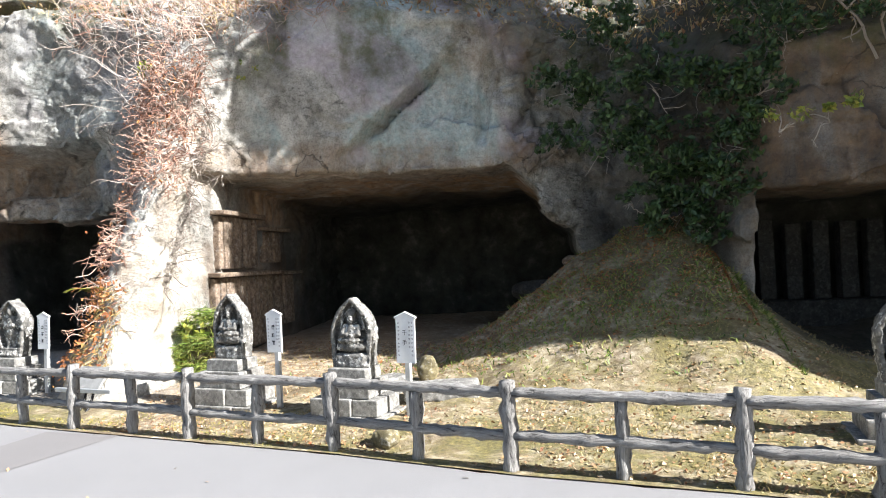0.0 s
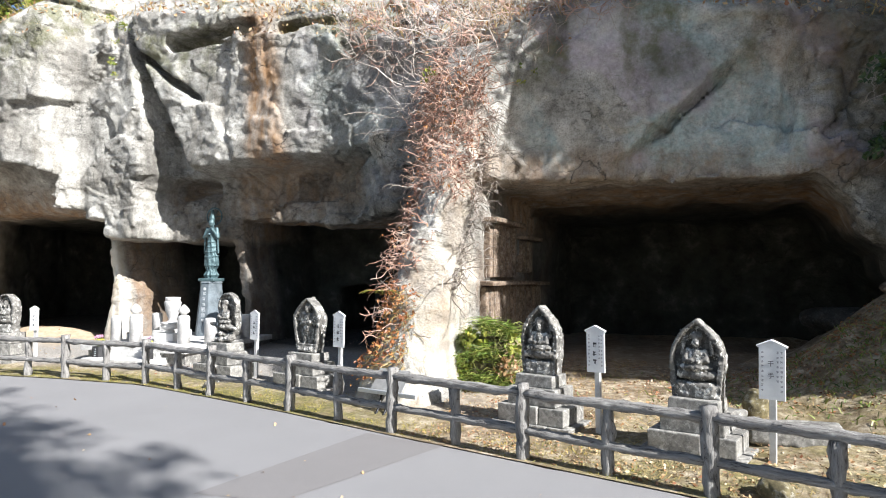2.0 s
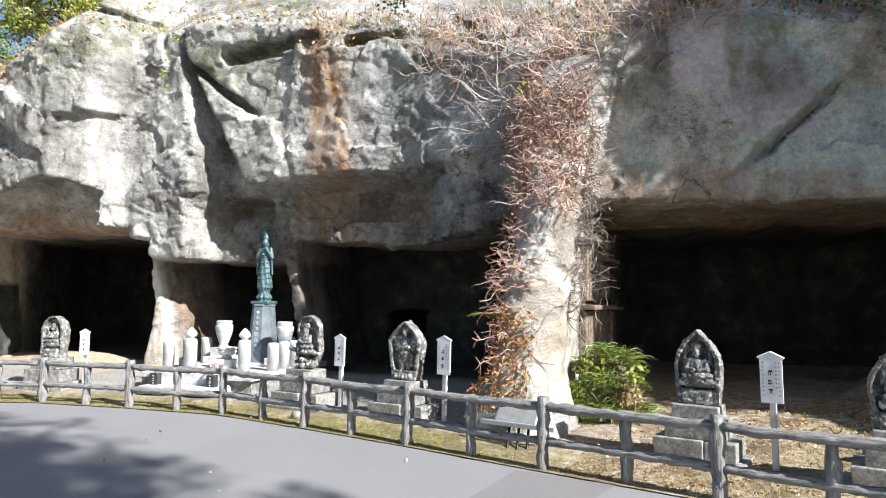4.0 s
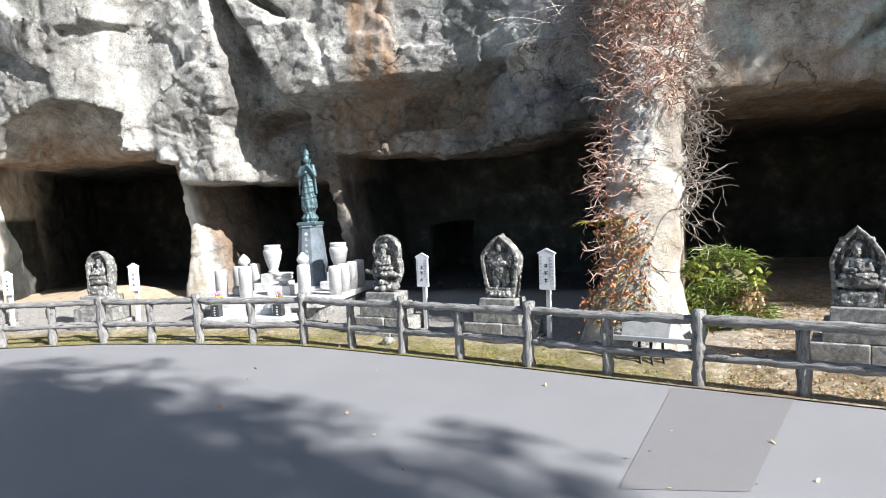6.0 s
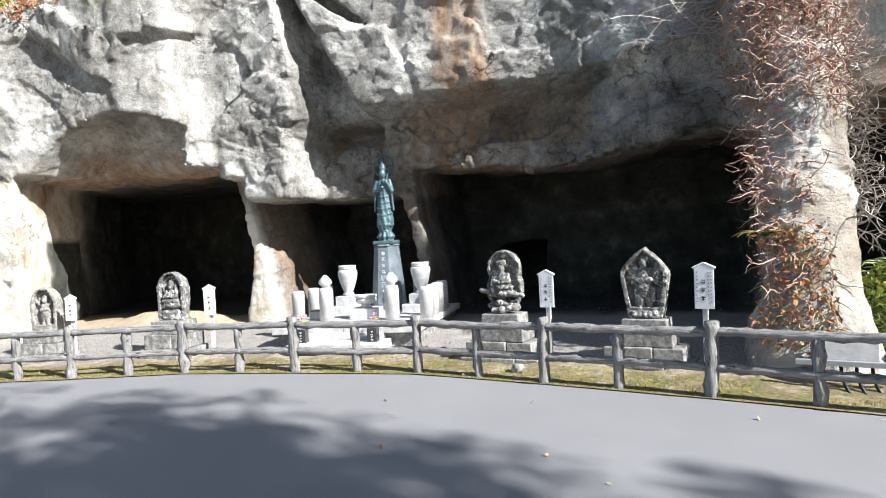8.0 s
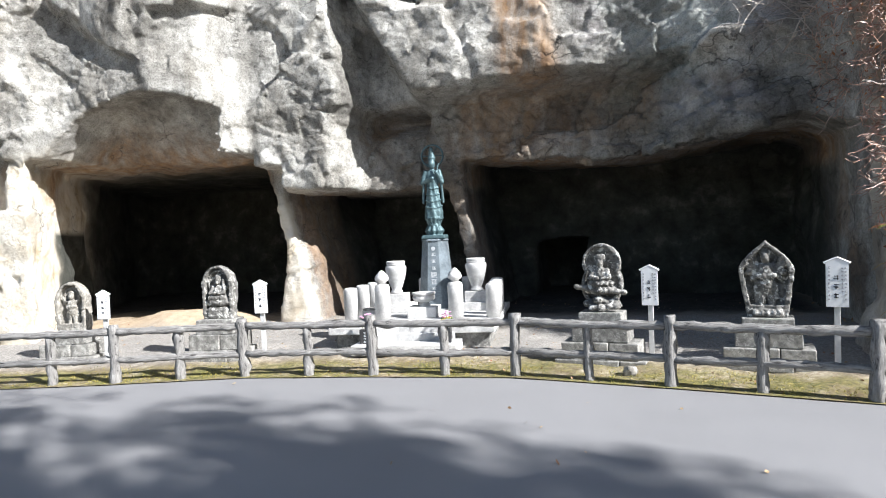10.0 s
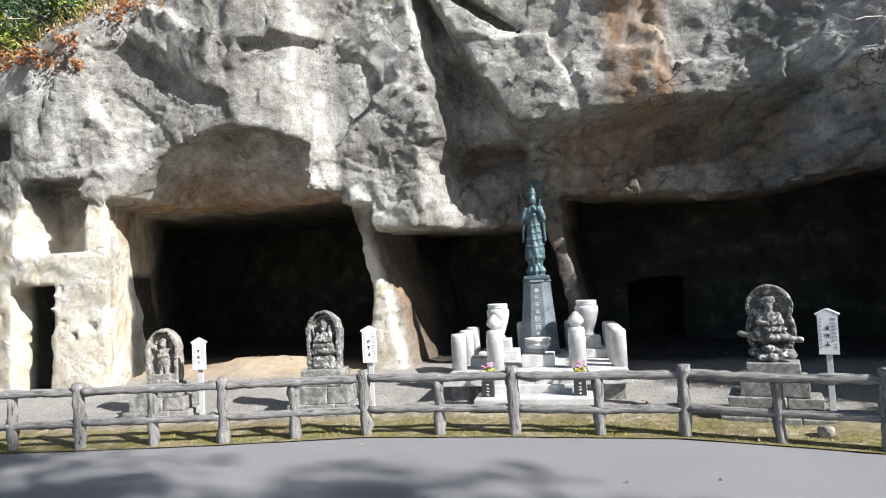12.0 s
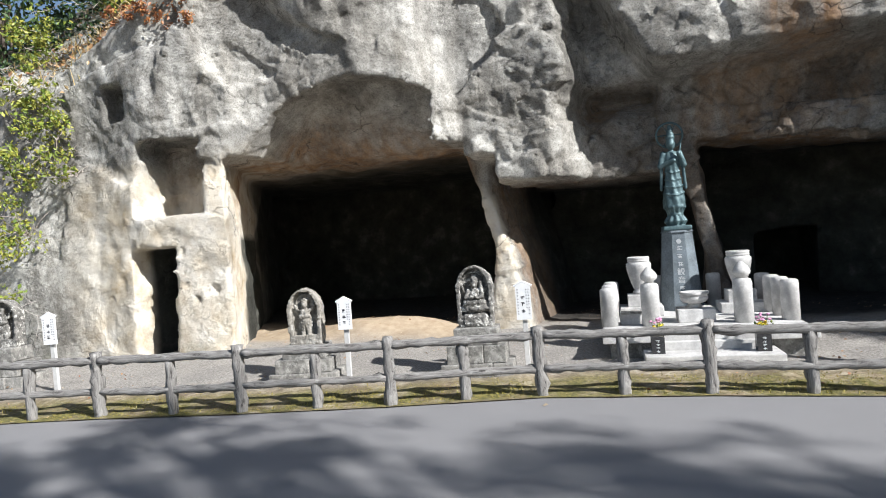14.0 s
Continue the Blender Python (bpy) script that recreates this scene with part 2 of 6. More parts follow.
ALUMINIUM = plain_material("dull_aluminium", (0.50, 0.52, 0.54), (0.62, 0.64, 0.66), 20, 0.45, 0.6)
# darker copy of CARVED_WALL, with the caves' shade painted into its colour
SHADED_WALL = stone_material("shaded_carved_rock", (0.022, 0.021, 0.019), (0.06, 0.057, 0.052), 0.06)
CARVED_WALL = stone_material("brown_carved_rock", (0.12, 0.08, 0.055), (0.30, 0.23, 0.17), 0.2)
VINE = leaf_material("dry_red_vine", (0.24, 0.12, 0.085), (0.40, 0.22, 0.16), (0.52, 0.38, 0.30), (0.33, 0.18, 0.125))
TWIG = leaf_material("bare_grey_twig", (0.22, 0.18, 0.15), (0.36, 0.31, 0.27), (0.46, 0.42, 0.38))
BARK = plain_material("brown_bark", (0.06, 0.045, 0.035), (0.17, 0.14, 0.11), 10, 0.9, 0.0, 0.6)
EVERGREEN = leaf_material("glossy_evergreen_leaf", (0.012, 0.03, 0.010), (0.03, 0.065, 0.018), (0.06, 0.11, 0.03))
BRIGHT_LEAF = leaf_material("yellow_green_leaf", (0.10, 0.16, 0.02), (0.22, 0.27, 0.04), (0.36, 0.34, 0.06), (0.08, 0.13, 0.02))
DRY_LEAF = leaf_material("dry_brown_leaf", (0.20, 0.09, 0.035), (0.34, 0.20, 0.09), (0.48, 0.36, 0.20), (0.28, 0.11, 0.05), (0.55, 0.48, 0.34))
RUST_LEAF = leaf_material("rust_red_leaf", (0.20, 0.07, 0.03), (0.33, 0.13, 0.05), (0.42, 0.20, 0.06))
GRASS = leaf_material("green_grass_blade", (0.06, 0.11, 0.015), (0.13, 0.20, 0.03), (0.22, 0.26, 0.05), (0.30, 0.28, 0.09))
MOSS_GRASS = leaf_material("yellow_moss_blade", (0.16, 0.15, 0.025), (0.30, 0.25, 0.05), (0.38, 0.30, 0.07), (0.13, 0.15, 0.03))
DRY_GRASS = leaf_material("straw_grass_blade", (0.28, 0.19, 0.07), (0.42, 0.31, 0.13), (0.24, 0.20, 0.06))
PETAL_YELLOW = plain_material("yellow_petal", (0.60, 0.45, 0.02), (0.75, 0.60, 0.05), 40, 0.6)
PETAL_PINK = plain_material("pink_petal", (0.55, 0.22, 0.40), (0.75, 0.45, 0.60), 40, 0.6)


# ---- building blocks ----
def put(name, mesh, material, parent=None, label="", smooth=False):
    if smooth:
        mesh.polygons.foreach_set("use_smooth", [True] * len(mesh.polygons))
    mesh.materials.append(material)
    ob = new(name, mesh)
    if parent is not None:
        ob.parent = parent
    if label:
        ob["label"] = label
    return ob


def part(name, bm, material, parent=None, label="", smooth=False):
    """Links a bmesh as one mesh object, under a thing where parent is given."""
    mesh = bpy.data.meshes.new(name)
    bm.normal_update()
    bm.to_mesh(mesh)
    bm.free()
    return put(name, mesh, material, parent, label, smooth)


def thing(name, m, label, category, group=""):
    """An Empty at a thing's base."""
    ob = new(name)
    ob.empty_display_size = 0.1
    ob.matrix_world = m
    return tagged(ob, label, category, group)


def block(sx, sy, sz, at=(0, 0, 0), bevel=0.01, taper=1.0, rough=0.0, bm=None):
    """A bevelled block standing on at."""
    own = bmesh.new()
    bmesh.ops.create_cube(own, size=1.0)
    for v in own.verts:
        k = taper if v.co.z > 0 else 1.0
        v.co = Vector((v.co.x * sx * k, v.co.y * sy * k, (v.co.z + 0.5) * sz))
    if bevel > 0:
        bmesh.ops.bevel(own, geom=list(own.edges), offset=bevel, segments=2, affect="EDGES", profile=0.6)
    for v in own.verts:
        if rough:
            v.co += noise.noise_vector(v.co * 9 + Vector(at)) * rough
        v.co += Vector(at)
    return joined(bm, own)


def joined(bm, own):
    if bm is None:
        return own
    mesh = bpy.data.meshes.new("t")
    own.to_mesh(mesh)
    own.free()
    bm.from_mesh(mesh)
    bpy.data.meshes.remove(mesh)
    return bm


def lathe(profile, segments=20, at=(0, 0, 0), bm=None):
    """A turned shape from (radius, height) pairs."""
    bm = bm or bmesh.new()
    rings = []
    for r, z in profile:
        rings.append([bm.verts.new((at[0] + r * math.cos(2 * math.pi * k / segments), at[1] + r * math.sin(2 * math.pi * k / segments), at[2] + z)) for k in range(segments)])
    for a, b in zip(rings, rings[1:]):
        for k in range(segments):
            bm.faces.new((a[k], a[(k + 1) % segments], b[(k + 1) % segments], b[k]))
    bm.faces.new(list(reversed(rings[0])))
    bm.faces.new(rings[-1])
    return bm


def tube(points, radii, sides=5, bm=None, wobble=0.0, seed=0):
    """A tapering tube along points."""
    bm = bm or bmesh.new()
    rings = []
    for n, p in enumerate(points):
        p = Vector(p)
        ahead = (Vector(points[min(n + 1, len(points) - 1)]) - Vector(points[max(n - 1, 0)])).normalized()
        side = ahead.cross(Vector((0.13, 0.21, 1)) if abs(ahead.z) < 0.9 else Vector((1, 0.1, 0))).normalized()
        up = side.cross(ahead)
        ring = []
        for k in range(sides):
            a = 2 * math.pi * k / sides
            d = side * math.cos(a) + up * math.sin(a)
            r = radii[n]
            if wobble:
                r *= 1 + wobble * noise.noise(Vector((k * 1.7, n * 0.9, seed * 3.1)))
            ring.append(bm.verts.new(p + d * r))
        rings.append(ring)
    for a, b in zip(rings, rings[1:]):
        for k in range(sides):
            bm.faces.new((a[k], a[(k + 1) % sides], b[(k + 1) % sides], b[k]))
    if sides > 2:
        bm.faces.new(list(reversed(rings[0])))
        bm.faces.new(rings[-1])
    return bm


def raw_mesh(name, verts, faces):
    mesh = bpy.data.meshes.new(name)
    mesh.from_pydata(verts.tolist() if hasattr(verts, "tolist") else verts, [], faces.tolist() if hasattr(faces, "tolist") else faces)
    mesh.update()
    return mesh


# ---- fields: value noise and surfaces of solids given by a distance ----
def hashed(i, j, k, seed):
    h = i.astype(np.uint32) * np.uint32(374761393) + j.astype(np.uint32) * np.uint32(668265263) + k.astype(np.uint32) * np.uint32(2246822519) + np.uint32(seed * 7919 + 13)
    h = (h ^ (h >> np.uint32(13))) * np.uint32(1274126177)
    h = h ^ (h >> np.uint32(16))
    return h.astype(np.float32) / np.float32(4294967295.0)


def vnoise(x, y, z, seed=0):
    """Smooth noise from 0 to 1 on arrays of places."""
    fx, fy, fz = np.floor(x), np.floor(y), np.floor(z)
    i, j, k = fx.astype(np.int32), fy.astype(np.int32), fz.astype(np.int32)
    u, v, w = x - fx, y - fy, z - fz
    u, v, w = u * u * (3 - 2 * u), v * v * (3 - 2 * v), w * w * (3 - 2 * w)
    out = 0
    for a in (0, 1):
        for b in (0, 1):
            for c in (0, 1):
                out = out + hashed(i + a, j + b, k + c, seed) * (u if a else 1 - u) * (v if b else 1 - v) * (w if c else 1 - w)
    return out


def smooth(a, b, v):
    t = np.clip((v - a) / (b - a), 0, 1)
    return t * t * (3 - 2 * t)


def blend(a, b, k):
    """Smooth union of two distances."""
    h = np.clip(0.5 + 0.5 * (b - a) / k, 0, 1)
    return b + (a - b) * h - k * h * (1 - h)


def net(field, lo, step):
    """The surface of a field's negative side, as vertices and quads (surface nets)."""
    f = field.astype(np.float32)
    inside = f < 0
    nx, ny, nz = f.shape
    total = np.zeros((nx - 1, ny - 1, nz - 1), np.int8)
    corners = [(a, b, c) for a in (0, 1) for b in (0, 1) for c in (0, 1)]
    for a, b, c in corners:
        total += inside[a : nx - 1 + a, b : ny - 1 + b, c : nz - 1 + c]
    active = (total > 0) & (total < 8)
    ids = np.full(active.shape, -1, np.int32)
    cells = np.argwhere(active)
    ids[active] = np.arange(len(cells))
    values = np.stack([f[cells[:, 0] + a, cells[:, 1] + b, cells[:, 2] + c] for a, b, c in corners], 1)
    place, count = np.zeros((len(cells), 3), np.float32), np.zeros(len(cells), np.float32)
    for m in range(8):
        for n in range(m + 1, 8):
            d = np.subtract(corners[n], corners[m])
            if np.abs(d).sum() != 1:
                continue
            va, vb = values[:, m], values[:, n]
            cross = (va < 0) != (vb < 0)
            t = np.where(cross, va / np.where(va == vb, 1, va - vb), 0)
            place += np.where(cross[:, None], np.array(corners[m], np.float32) + t[:, None] * d, 0)
            count += cross
    verts = np.array(lo) + (cells + place / count[:, None]) * step
    quads = []
    for axis in range(3):
        lead = [slice(None)] * 3
        lead[axis] = slice(0, -1)
        trail = [slice(None)] * 3
        trail[axis] = slice(1, None)
        change = inside[tuple(lead)] != inside[tuple(trail)]
        e = np.argwhere(change)
        o1, o2 = (axis + 1) % 3, (axis + 2) % 3
        ok = (e[:, o1] > 0) & (e[:, o2] > 0) & (e[:, o1] < f.shape[o1] - 1) & (e[:, o2] < f.shape[o2] - 1)
        e = e[ok]
        flip = ~inside[e[:, 0], e[:, 1], e[:, 2]]
        ring = []
        for s1, s2 in ((-1, -1), (0, -1), (0, 0), (-1, 0)):
            c = e.copy()
            c[:, o1] += s1
            c[:, o2] += s2
            ring.append(ids[c[:, 0], c[:, 1], c[:, 2]])
        q = np.stack(ring, 1)
        q[flip] = q[flip][:, ::-1]
        quads.append(q)
    return verts, np.concatenate(quads)


def grid3(lo, hi, step):
    axes = [np.arange(lo[n], hi[n] + step, step, dtype=np.float32) for n in range(3)]
    return np.meshgrid(*axes, indexing="ij")


def set_color_mask(mesh, rgb, name="color_mask"):
    a = mesh.attributes.new(name, "FLOAT_COLOR", "POINT")
    a.data.foreach_set("color", np.c_[np.clip(rgb, 0, 1), np.ones(len(rgb))].astype(np.float32).ravel())


# ---- the ground ----
FENCE_X = [-24.1, -22.5, -20.9, -19.35, -17.78, -16.2, -14.7, -13.26, -11.69, -10.06, -8.46, -6.82, -5.15, -3.57, -1.95, -0.34, 1.26, 2.87, 4.5, 6.1]
FENCE_Y = [3.6, 4.1, 4.6, 5.1, 5.59, 5.99, 6.44, 6.96, 7.19, 7.33, 7.03, 6.67, 6.24, 5.87, 5.5, 5.0, 4.66, 4.3, 3.95, 3.6]


def fence_y(x):
    return np.interp(x, FENCE_X, FENCE_Y)


def ground_z(x, y):
    """Height of the ground: flat road, a gentle rise to the cliff, a mound of earth between two caves."""
    x, y = np.asarray(x, float), np.asarray(y, float)
    back = np.maximum(0, y - fence_y(x))
    z = 0.33 * (1 - np.exp(-back * 0.16))
    r = np.maximum(0, np.hypot((x - 1.9) * np.where(x > 1.9, 2.3, 0.95), (y - 10.8) * np.where(y < 11, 0.95, 1.0)) - 0.6)
    z = z + 1.85 * np.clip(1 - r / 3.7, 0, 1) ** 1.35 * smooth(-2.6, 0.6, x)
    z = z + (0.34 * (vnoise(x * 0.9, y * 0.9, x * 0, 17) - 0.5) + 0.16 * (vnoise(x * 2.3, y * 2.3, x * 0, 18) - 0.5)) * smooth(-2.6, -0.8, x) * smooth(6.6, 7.8, y)
    z = z + 0.22 * np.exp(-(((x + 17.2) / 0.9) ** 2 + ((y - 10.3) / 0.5) ** 2)) + 0.15 * np.exp(-(((x + 16.3) / 0.7) ** 2 + ((y - 10.6) / 0.4) ** 2))
    return z


def build_ground():
    xs = np.arange(-27, 10.5, 0.09)
    ts = np.linspace(0, 1, 100) ** 1.15
    X = np.repeat(xs[:, None], len(ts), 1)
    front = fence_y(xs) - 0.10
    Y = front[:, None] + ts[None] * (16.5 - front[:, None])
    zero = np.zeros_like(X)
    bumps = (vnoise(X * 3, Y * 3, zero, 3) - 0.5) * 0.05 + (vnoise(X * 11, Y * 11, zero, 4) - 0.5) * 0.022
    back = Y - fence_y(X)
    Z = ground_z(X, Y) + bumps * smooth(0.0, 0.5, back) + 0.012
    verts = np.c_[X.ravel(), Y.ravel(), Z.ravel()]
    n, m = X.shape
    i = (np.arange(n - 1)[:, None] * m + np.arange(m - 1)[None]).ravel()
    mesh = raw_mesh("ground", verts, np.stack([i, i + m, i + m + 1, i + 1], 1))
    x, y = verts[:, 0], verts[:, 1]
    back = y - fence_y(x)
    grass = np.maximum(smooth(1.1, 0.35, back) * smooth(-4, -6.5, x), 0.75 * smooth(-4.5, -2, x) * smooth(9.8, 6, y))
    grass = np.maximum(grass, smooth(-0.5, 1.5, x) * 0.7)
    gravel = smooth(0.6, 1.3, back) * smooth(-3.5, -7, x) * 0.9
    sand = smooth(9.3, 10.2, y + 0.4 * vnoise(x, y, x * 0, 8)) * smooth(-14.9, -15.2, x) + 0.5 * smooth(10.5, 12, y) * smooth(0, -2, x)
    set_color_mask(mesh, np.c_[sand, grass, gravel])
    # shade painted on cave floors, upper mound and the far cave mouth
    dark_mask = smooth(10.9, 12.0, y + 0.5 * vnoise(x, y, x * 0, 9)) * smooth(-5.6, -6.4, x) + 0.3 * smooth(8.3, 9.2, y + 0.8 * (vnoise(x * 1.5, y * 1.5, x * 0, 19) - 0.5)) * smooth(-0.8, 0.4, x) * smooth(2.6, 2.3, x)
    dark_mask = dark_mask + smooth(2.5, 3.0, x) * smooth(8.3, 9.3, y) * 0.85
    set_color_mask(mesh, np.c_[dark_mask, dark_mask, dark_mask], "dark_mask")
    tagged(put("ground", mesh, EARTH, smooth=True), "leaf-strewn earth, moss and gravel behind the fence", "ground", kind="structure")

    # asphalt road up to the fence
    xs = np.concatenate([[-70, -45, -32], np.arange(-27, 9.01, 0.3), [14, 25, 60]])
    rows = []
    for x in xs:
        e = float(fence_y(x)) - 0.09 + 0.03 * math.sin(x * 7.1) * math.sin(x * 2.3)
        rows.append([(x, y, 0.0) for y in (-4.5, -2, 0, 2, 3.0, e - 0.3, e)] + [(x, e + 0.02, -0.05)])
    verts = np.array(rows).reshape(-1, 3)
    m = 8
    i = (np.arange(len(xs) - 1)[:, None] * m + np.arange(m - 1)[None]).ravel()
    tagged(put("road", raw_mesh("road", verts, np.stack([i, i + m, i + m + 1, i + 1], 1)), ASPHALT), "smooth grey asphalt road in sun and tree shade", "road", kind="structure")
    bm = bmesh.new()
    low = [bm.verts.new((x, y, 0.004)) for x, y in ((-5.62, 3.9), (-4.9, 4.05), (-4.42, 5.98), (-5.38, 6.12))]
    bm.faces.new(low)
    ob = part("road_patch", bm, ASPHALT_PATCH)
    tagged(ob, "darker strip of newer asphalt across the road", "road patch", kind="structure")
    # wide land out to the horizon
    bm = bmesh.new()
    bmesh.ops.create_grid(bm, x_segments=8, y_segments=8, size=1500)
    for v in bm.verts:
        v.co.z = -0.06
    ob = part("land", bm, EARTH)
    tagged(ob, "wide earth-brown land reaching the horizon", "ground", kind="structure")


build_ground()

# ---- the cliff with its caves ----
# past x 7 the unseen face and brow are enlarged to shade cave and mound
PLAN_X = [-30, -22, -20.6, -19.4, -18.8, -17.7, -16.2, -15.45, -15.05, -14.2, -13.6, -12.4, -10.0, -9.0, -7.5, -6.0, -5.0, -3.5, -2.0, -0.7, 1.2, 2.0, 2.6, 3.5, 5.0, 7.0, 8.5, 10.5]
PLAN_Y = [7.0, 7.75, 8.05, 7.95, 8.2, 8.65, 8.8, 9.2, 9.95, 10.1, 10.1, 10.25, 10.45, 10.7, 10.45, 10.1, 9.9, 10.2, 10.6, 10.85, 11.3, 10.5, 9.5, 9.2, 8.9, 7.7, 5.95, 5.2]


def box(x, y, z, lo, hi, round_=0.15):
    q = [np.abs(v - (a + b) / 2) - (b - a) / 2 + round_ for v, a, b in zip((x, y, z), lo, hi)]
    out = np.sqrt(sum(np.maximum(v, 0) ** 2 for v in q))
    return out + np.minimum(np.maximum(q[0], np.maximum(q[1], q[2])), 0) - round_


def facets(x, y, z, size, seed):
    """Broken-rock relief: each cell of a random mosaic is a tilted facet of its own."""
    px, py, pz = x / size, y / size, z / size
    i, j, k = np.floor(px).astype(np.int32), np.floor(py).astype(np.int32), np.floor(pz).astype(np.int32)
    best = np.full(px.shape, 9.0, np.float32)
    out = np.zeros(px.shape, np.float32)
    for a in (-1, 0, 1):
        for b in (-1, 0, 1):
            for c in (-1, 0, 1):
                ci, cj, ck = i + a, j + b, k + c
                r1, r2, r3 = hashed(ci, cj, ck, seed), hashed(ci, cj, ck, seed + 1), hashed(ci, cj, ck, seed + 2)
                dx, dy, dz = px - ci - r1, py - cj - r2, pz - ck - r3
                dist = dx * dx + dy * dy + dz * dz
                lift = (hashed(ci, cj, ck, seed + 3) - 0.5) * 0.7 + (r2 - 0.5) * 1.3 * dx + (r1 - 0.5) * 1.3 * dz
                near = dist < best
                out = np.where(near, lift, out)
                best = np.where(near, dist, best)
    return out


def cliff_field(x, y, z, relief):
    face = np.interp(x, PLAN_X, PLAN_Y).astype(np.float32)
    # deep-set band under the hanging block in the middle
    face = face + 0.95 * smooth(-13.75, -13.2, x) * smooth(-7.0, -8.8, x) * smooth(4.0, 3.72, z - 0.05 * (x + 12))
    # chimney that narrows upwards beside the hanging block
    left_edge = np.interp(z, [3.3, 4.3, 6.07, 6.66, 7.4], [-13.42, -13.42, -13.75, -13.92, -14.1]).astype(np.float32)
    right_edge = np.interp(z, [3.8, 5.0, 6.08, 6.57, 7.4], [-12.12, -12.8, -13.38, -13.66, -13.9]).astype(np.float32)
    face = face + 0.95 * smooth(left_edge - 0.05, left_edge + 0.16, x) * smooth(right_edge + 0.04, right_edge - 0.26, x) * smooth(3.2, 3.9, z) * smooth(8.0, 7.0, z)
    # lower lip of the overhang that climbs towards the buttress
    lip = np.interp(x, [-11.0, -10.7, -10.1, -9.2, -8.4, -7.6], [3.05, 3.2, 3.27, 3.29, 3.76, 4.35]).astype(np.float32)
    face = face - 0.42 * smooth(0.05, -0.03, z - lip + 0.12 * (vnoise(x * 3.1, x * 0, x * 0, 95) - 0.5)) * smooth(-11.0, -10.65, x) * smooth(-6.6, -7.6, x)
    # lean of the faces
    face = face - 0.10 * smooth(3.0, 6.0, z) * smooth(-13, -9, x) * smooth(-6, -9, x)
    # diagonal slab edge over the large cave, and an upright groove beside it
    slab = z - 3.81 - 0.94 * (x + 2.99) + 0.16 * (vnoise(x * 2.1, x * 0, z * 2.1, 93) - 0.5) + 0.10 * (vnoise(x * 6, x * 0, z * 6, 94) - 0.5)
    face = face + 0.30 * smooth(0.07, -0.05, slab) * smooth(-3.6, -3.0, x) * smooth(-0.9, -2.0, x + 0.25 * slab) * smooth(5.4, 4.8, z)
    face = face + 0.22 * smooth(0.10, 0.0, np.abs(slab + 0.08)) * smooth(-3.2, -2.6, x) * smooth(-1.5, -2.1, x)
    face = face + 0.20 * smooth(0.16, 0.03, np.abs(x + 0.98 - 0.12 * (z - 4))) * smooth(3.5, 3.8, z)
    face = face + 0.16 * smooth(0.12, 0.02, np.abs(x + 0.35 - 0.55 * (z - 4))) * smooth(3.6, 3.9, z) * smooth(5.6, 5.0, z)
    # the brow falls back into a soil slope
    brow = np.interp(x, [-30, -21.5, -20, -18, -16, -14, -12, -9, -6, -3, 0, 3, 6.5, 8, 10.5], [3.5, 4.6, 5.3, 6.2, 7.4, 7.4, 7.3, 6.6, 5.6, 6.0, 5.6, 4.3, 4.8, 7.5, 8.6]).astype(np.float32)
    face = face + np.maximum(0, z - brow) * 1.15
    d = (face - y) * 0.85
    # buttress that leans back against the wall
    front = 7.25 + 0.44 * z
    half = 0.44 + 0.14 * smooth(3.0, 4.5, z) + 0.14 * smooth(0.7, 0.0, z)
    wide = np.abs(x + 5.80 - 0.05 * z) - half
    spur = np.maximum(np.sqrt(np.maximum(wide + 0.4, 0) ** 2 + np.maximum(front - y + 0.4, 0) ** 2) - 0.4, np.maximum(wide, front - y) * 0.6)
    d = blend(d, np.maximum(spur, z - 5.2), 0.35)
    big, fine = relief
    d = d + big
    # caves and hollows
    left_flare = (x + 18.62 + 0.62 * (y - 8.9)) * -0.85
    cave_c = np.maximum(box(x, y, z, (-22.2, 7.0, -1.0), (-14.6, 15.6, 3.13), 0.12), left_flare)
    cave_c = np.maximum(cave_c, np.minimum(x + 15.05, z - 2.9))
    top = 4.12 - 0.62 * np.abs((x + 16.35) / 1.45) ** 2.6
    arch = np.maximum(np.maximum(np.abs(x + 16.75) - 1.42, (z - top - 0.0) * 0.8), (z - 3.1 - (10.2 - y) * 1.15) * 0.65)
    cave_c = np.minimum(cave_c, np.maximum(arch, y - 10.6))
    cave_b = box(x, y, z, (-15.0, 9.0, -1.0), (-11.3, 13.9, 2.47), 0.12)
    cave_a = box(x, y, z, (-11.80, 9.0, -1.0), (-5.98, 14.0, 3.0), 0.2)
    cave_a = np.maximum(cave_a, (z - np.interp(x, [-11.8, -9.4, -7.5, -6.6, -6.0], [2.92, 2.70, 2.86, 3.12, 2.8]) - 0.03 * (y - 11)) * 0.95)
    inner = box(x, y, z, (-10.93, 13.0, -1.0), (-9.82, 16.2, 1.45), 0.03)
    cave_e = box(x, y, z, (-5.42, 8.9, -1.0), (3.0, 16.2, 3.28), 0.15)
    ledge = np.interp(z, [0, 0.4, 0.7, 1.1, 1.3, 1.7, 2.1, 2.4, 2.8, 3.2], [0, 0.12, -0.10, 0.14, -0.06, 0.15, -0.12, 0.10, -0.06, 0.0]).astype(np.float32)
    cave_e = np.maximum(cave_e, ((x + 0.62) - (3.27 - z) * 0.86 + ledge) * 0.74)
    cave_e = np.maximum(cave_e, z - 3.2 - 0.02 * (x + 3) + 0.05 * (y - 10.5))
    cave_d = box(x, y, z, (2.85, 8.0, -1.0), (8.5, 12.0, 2.42), 0.08)
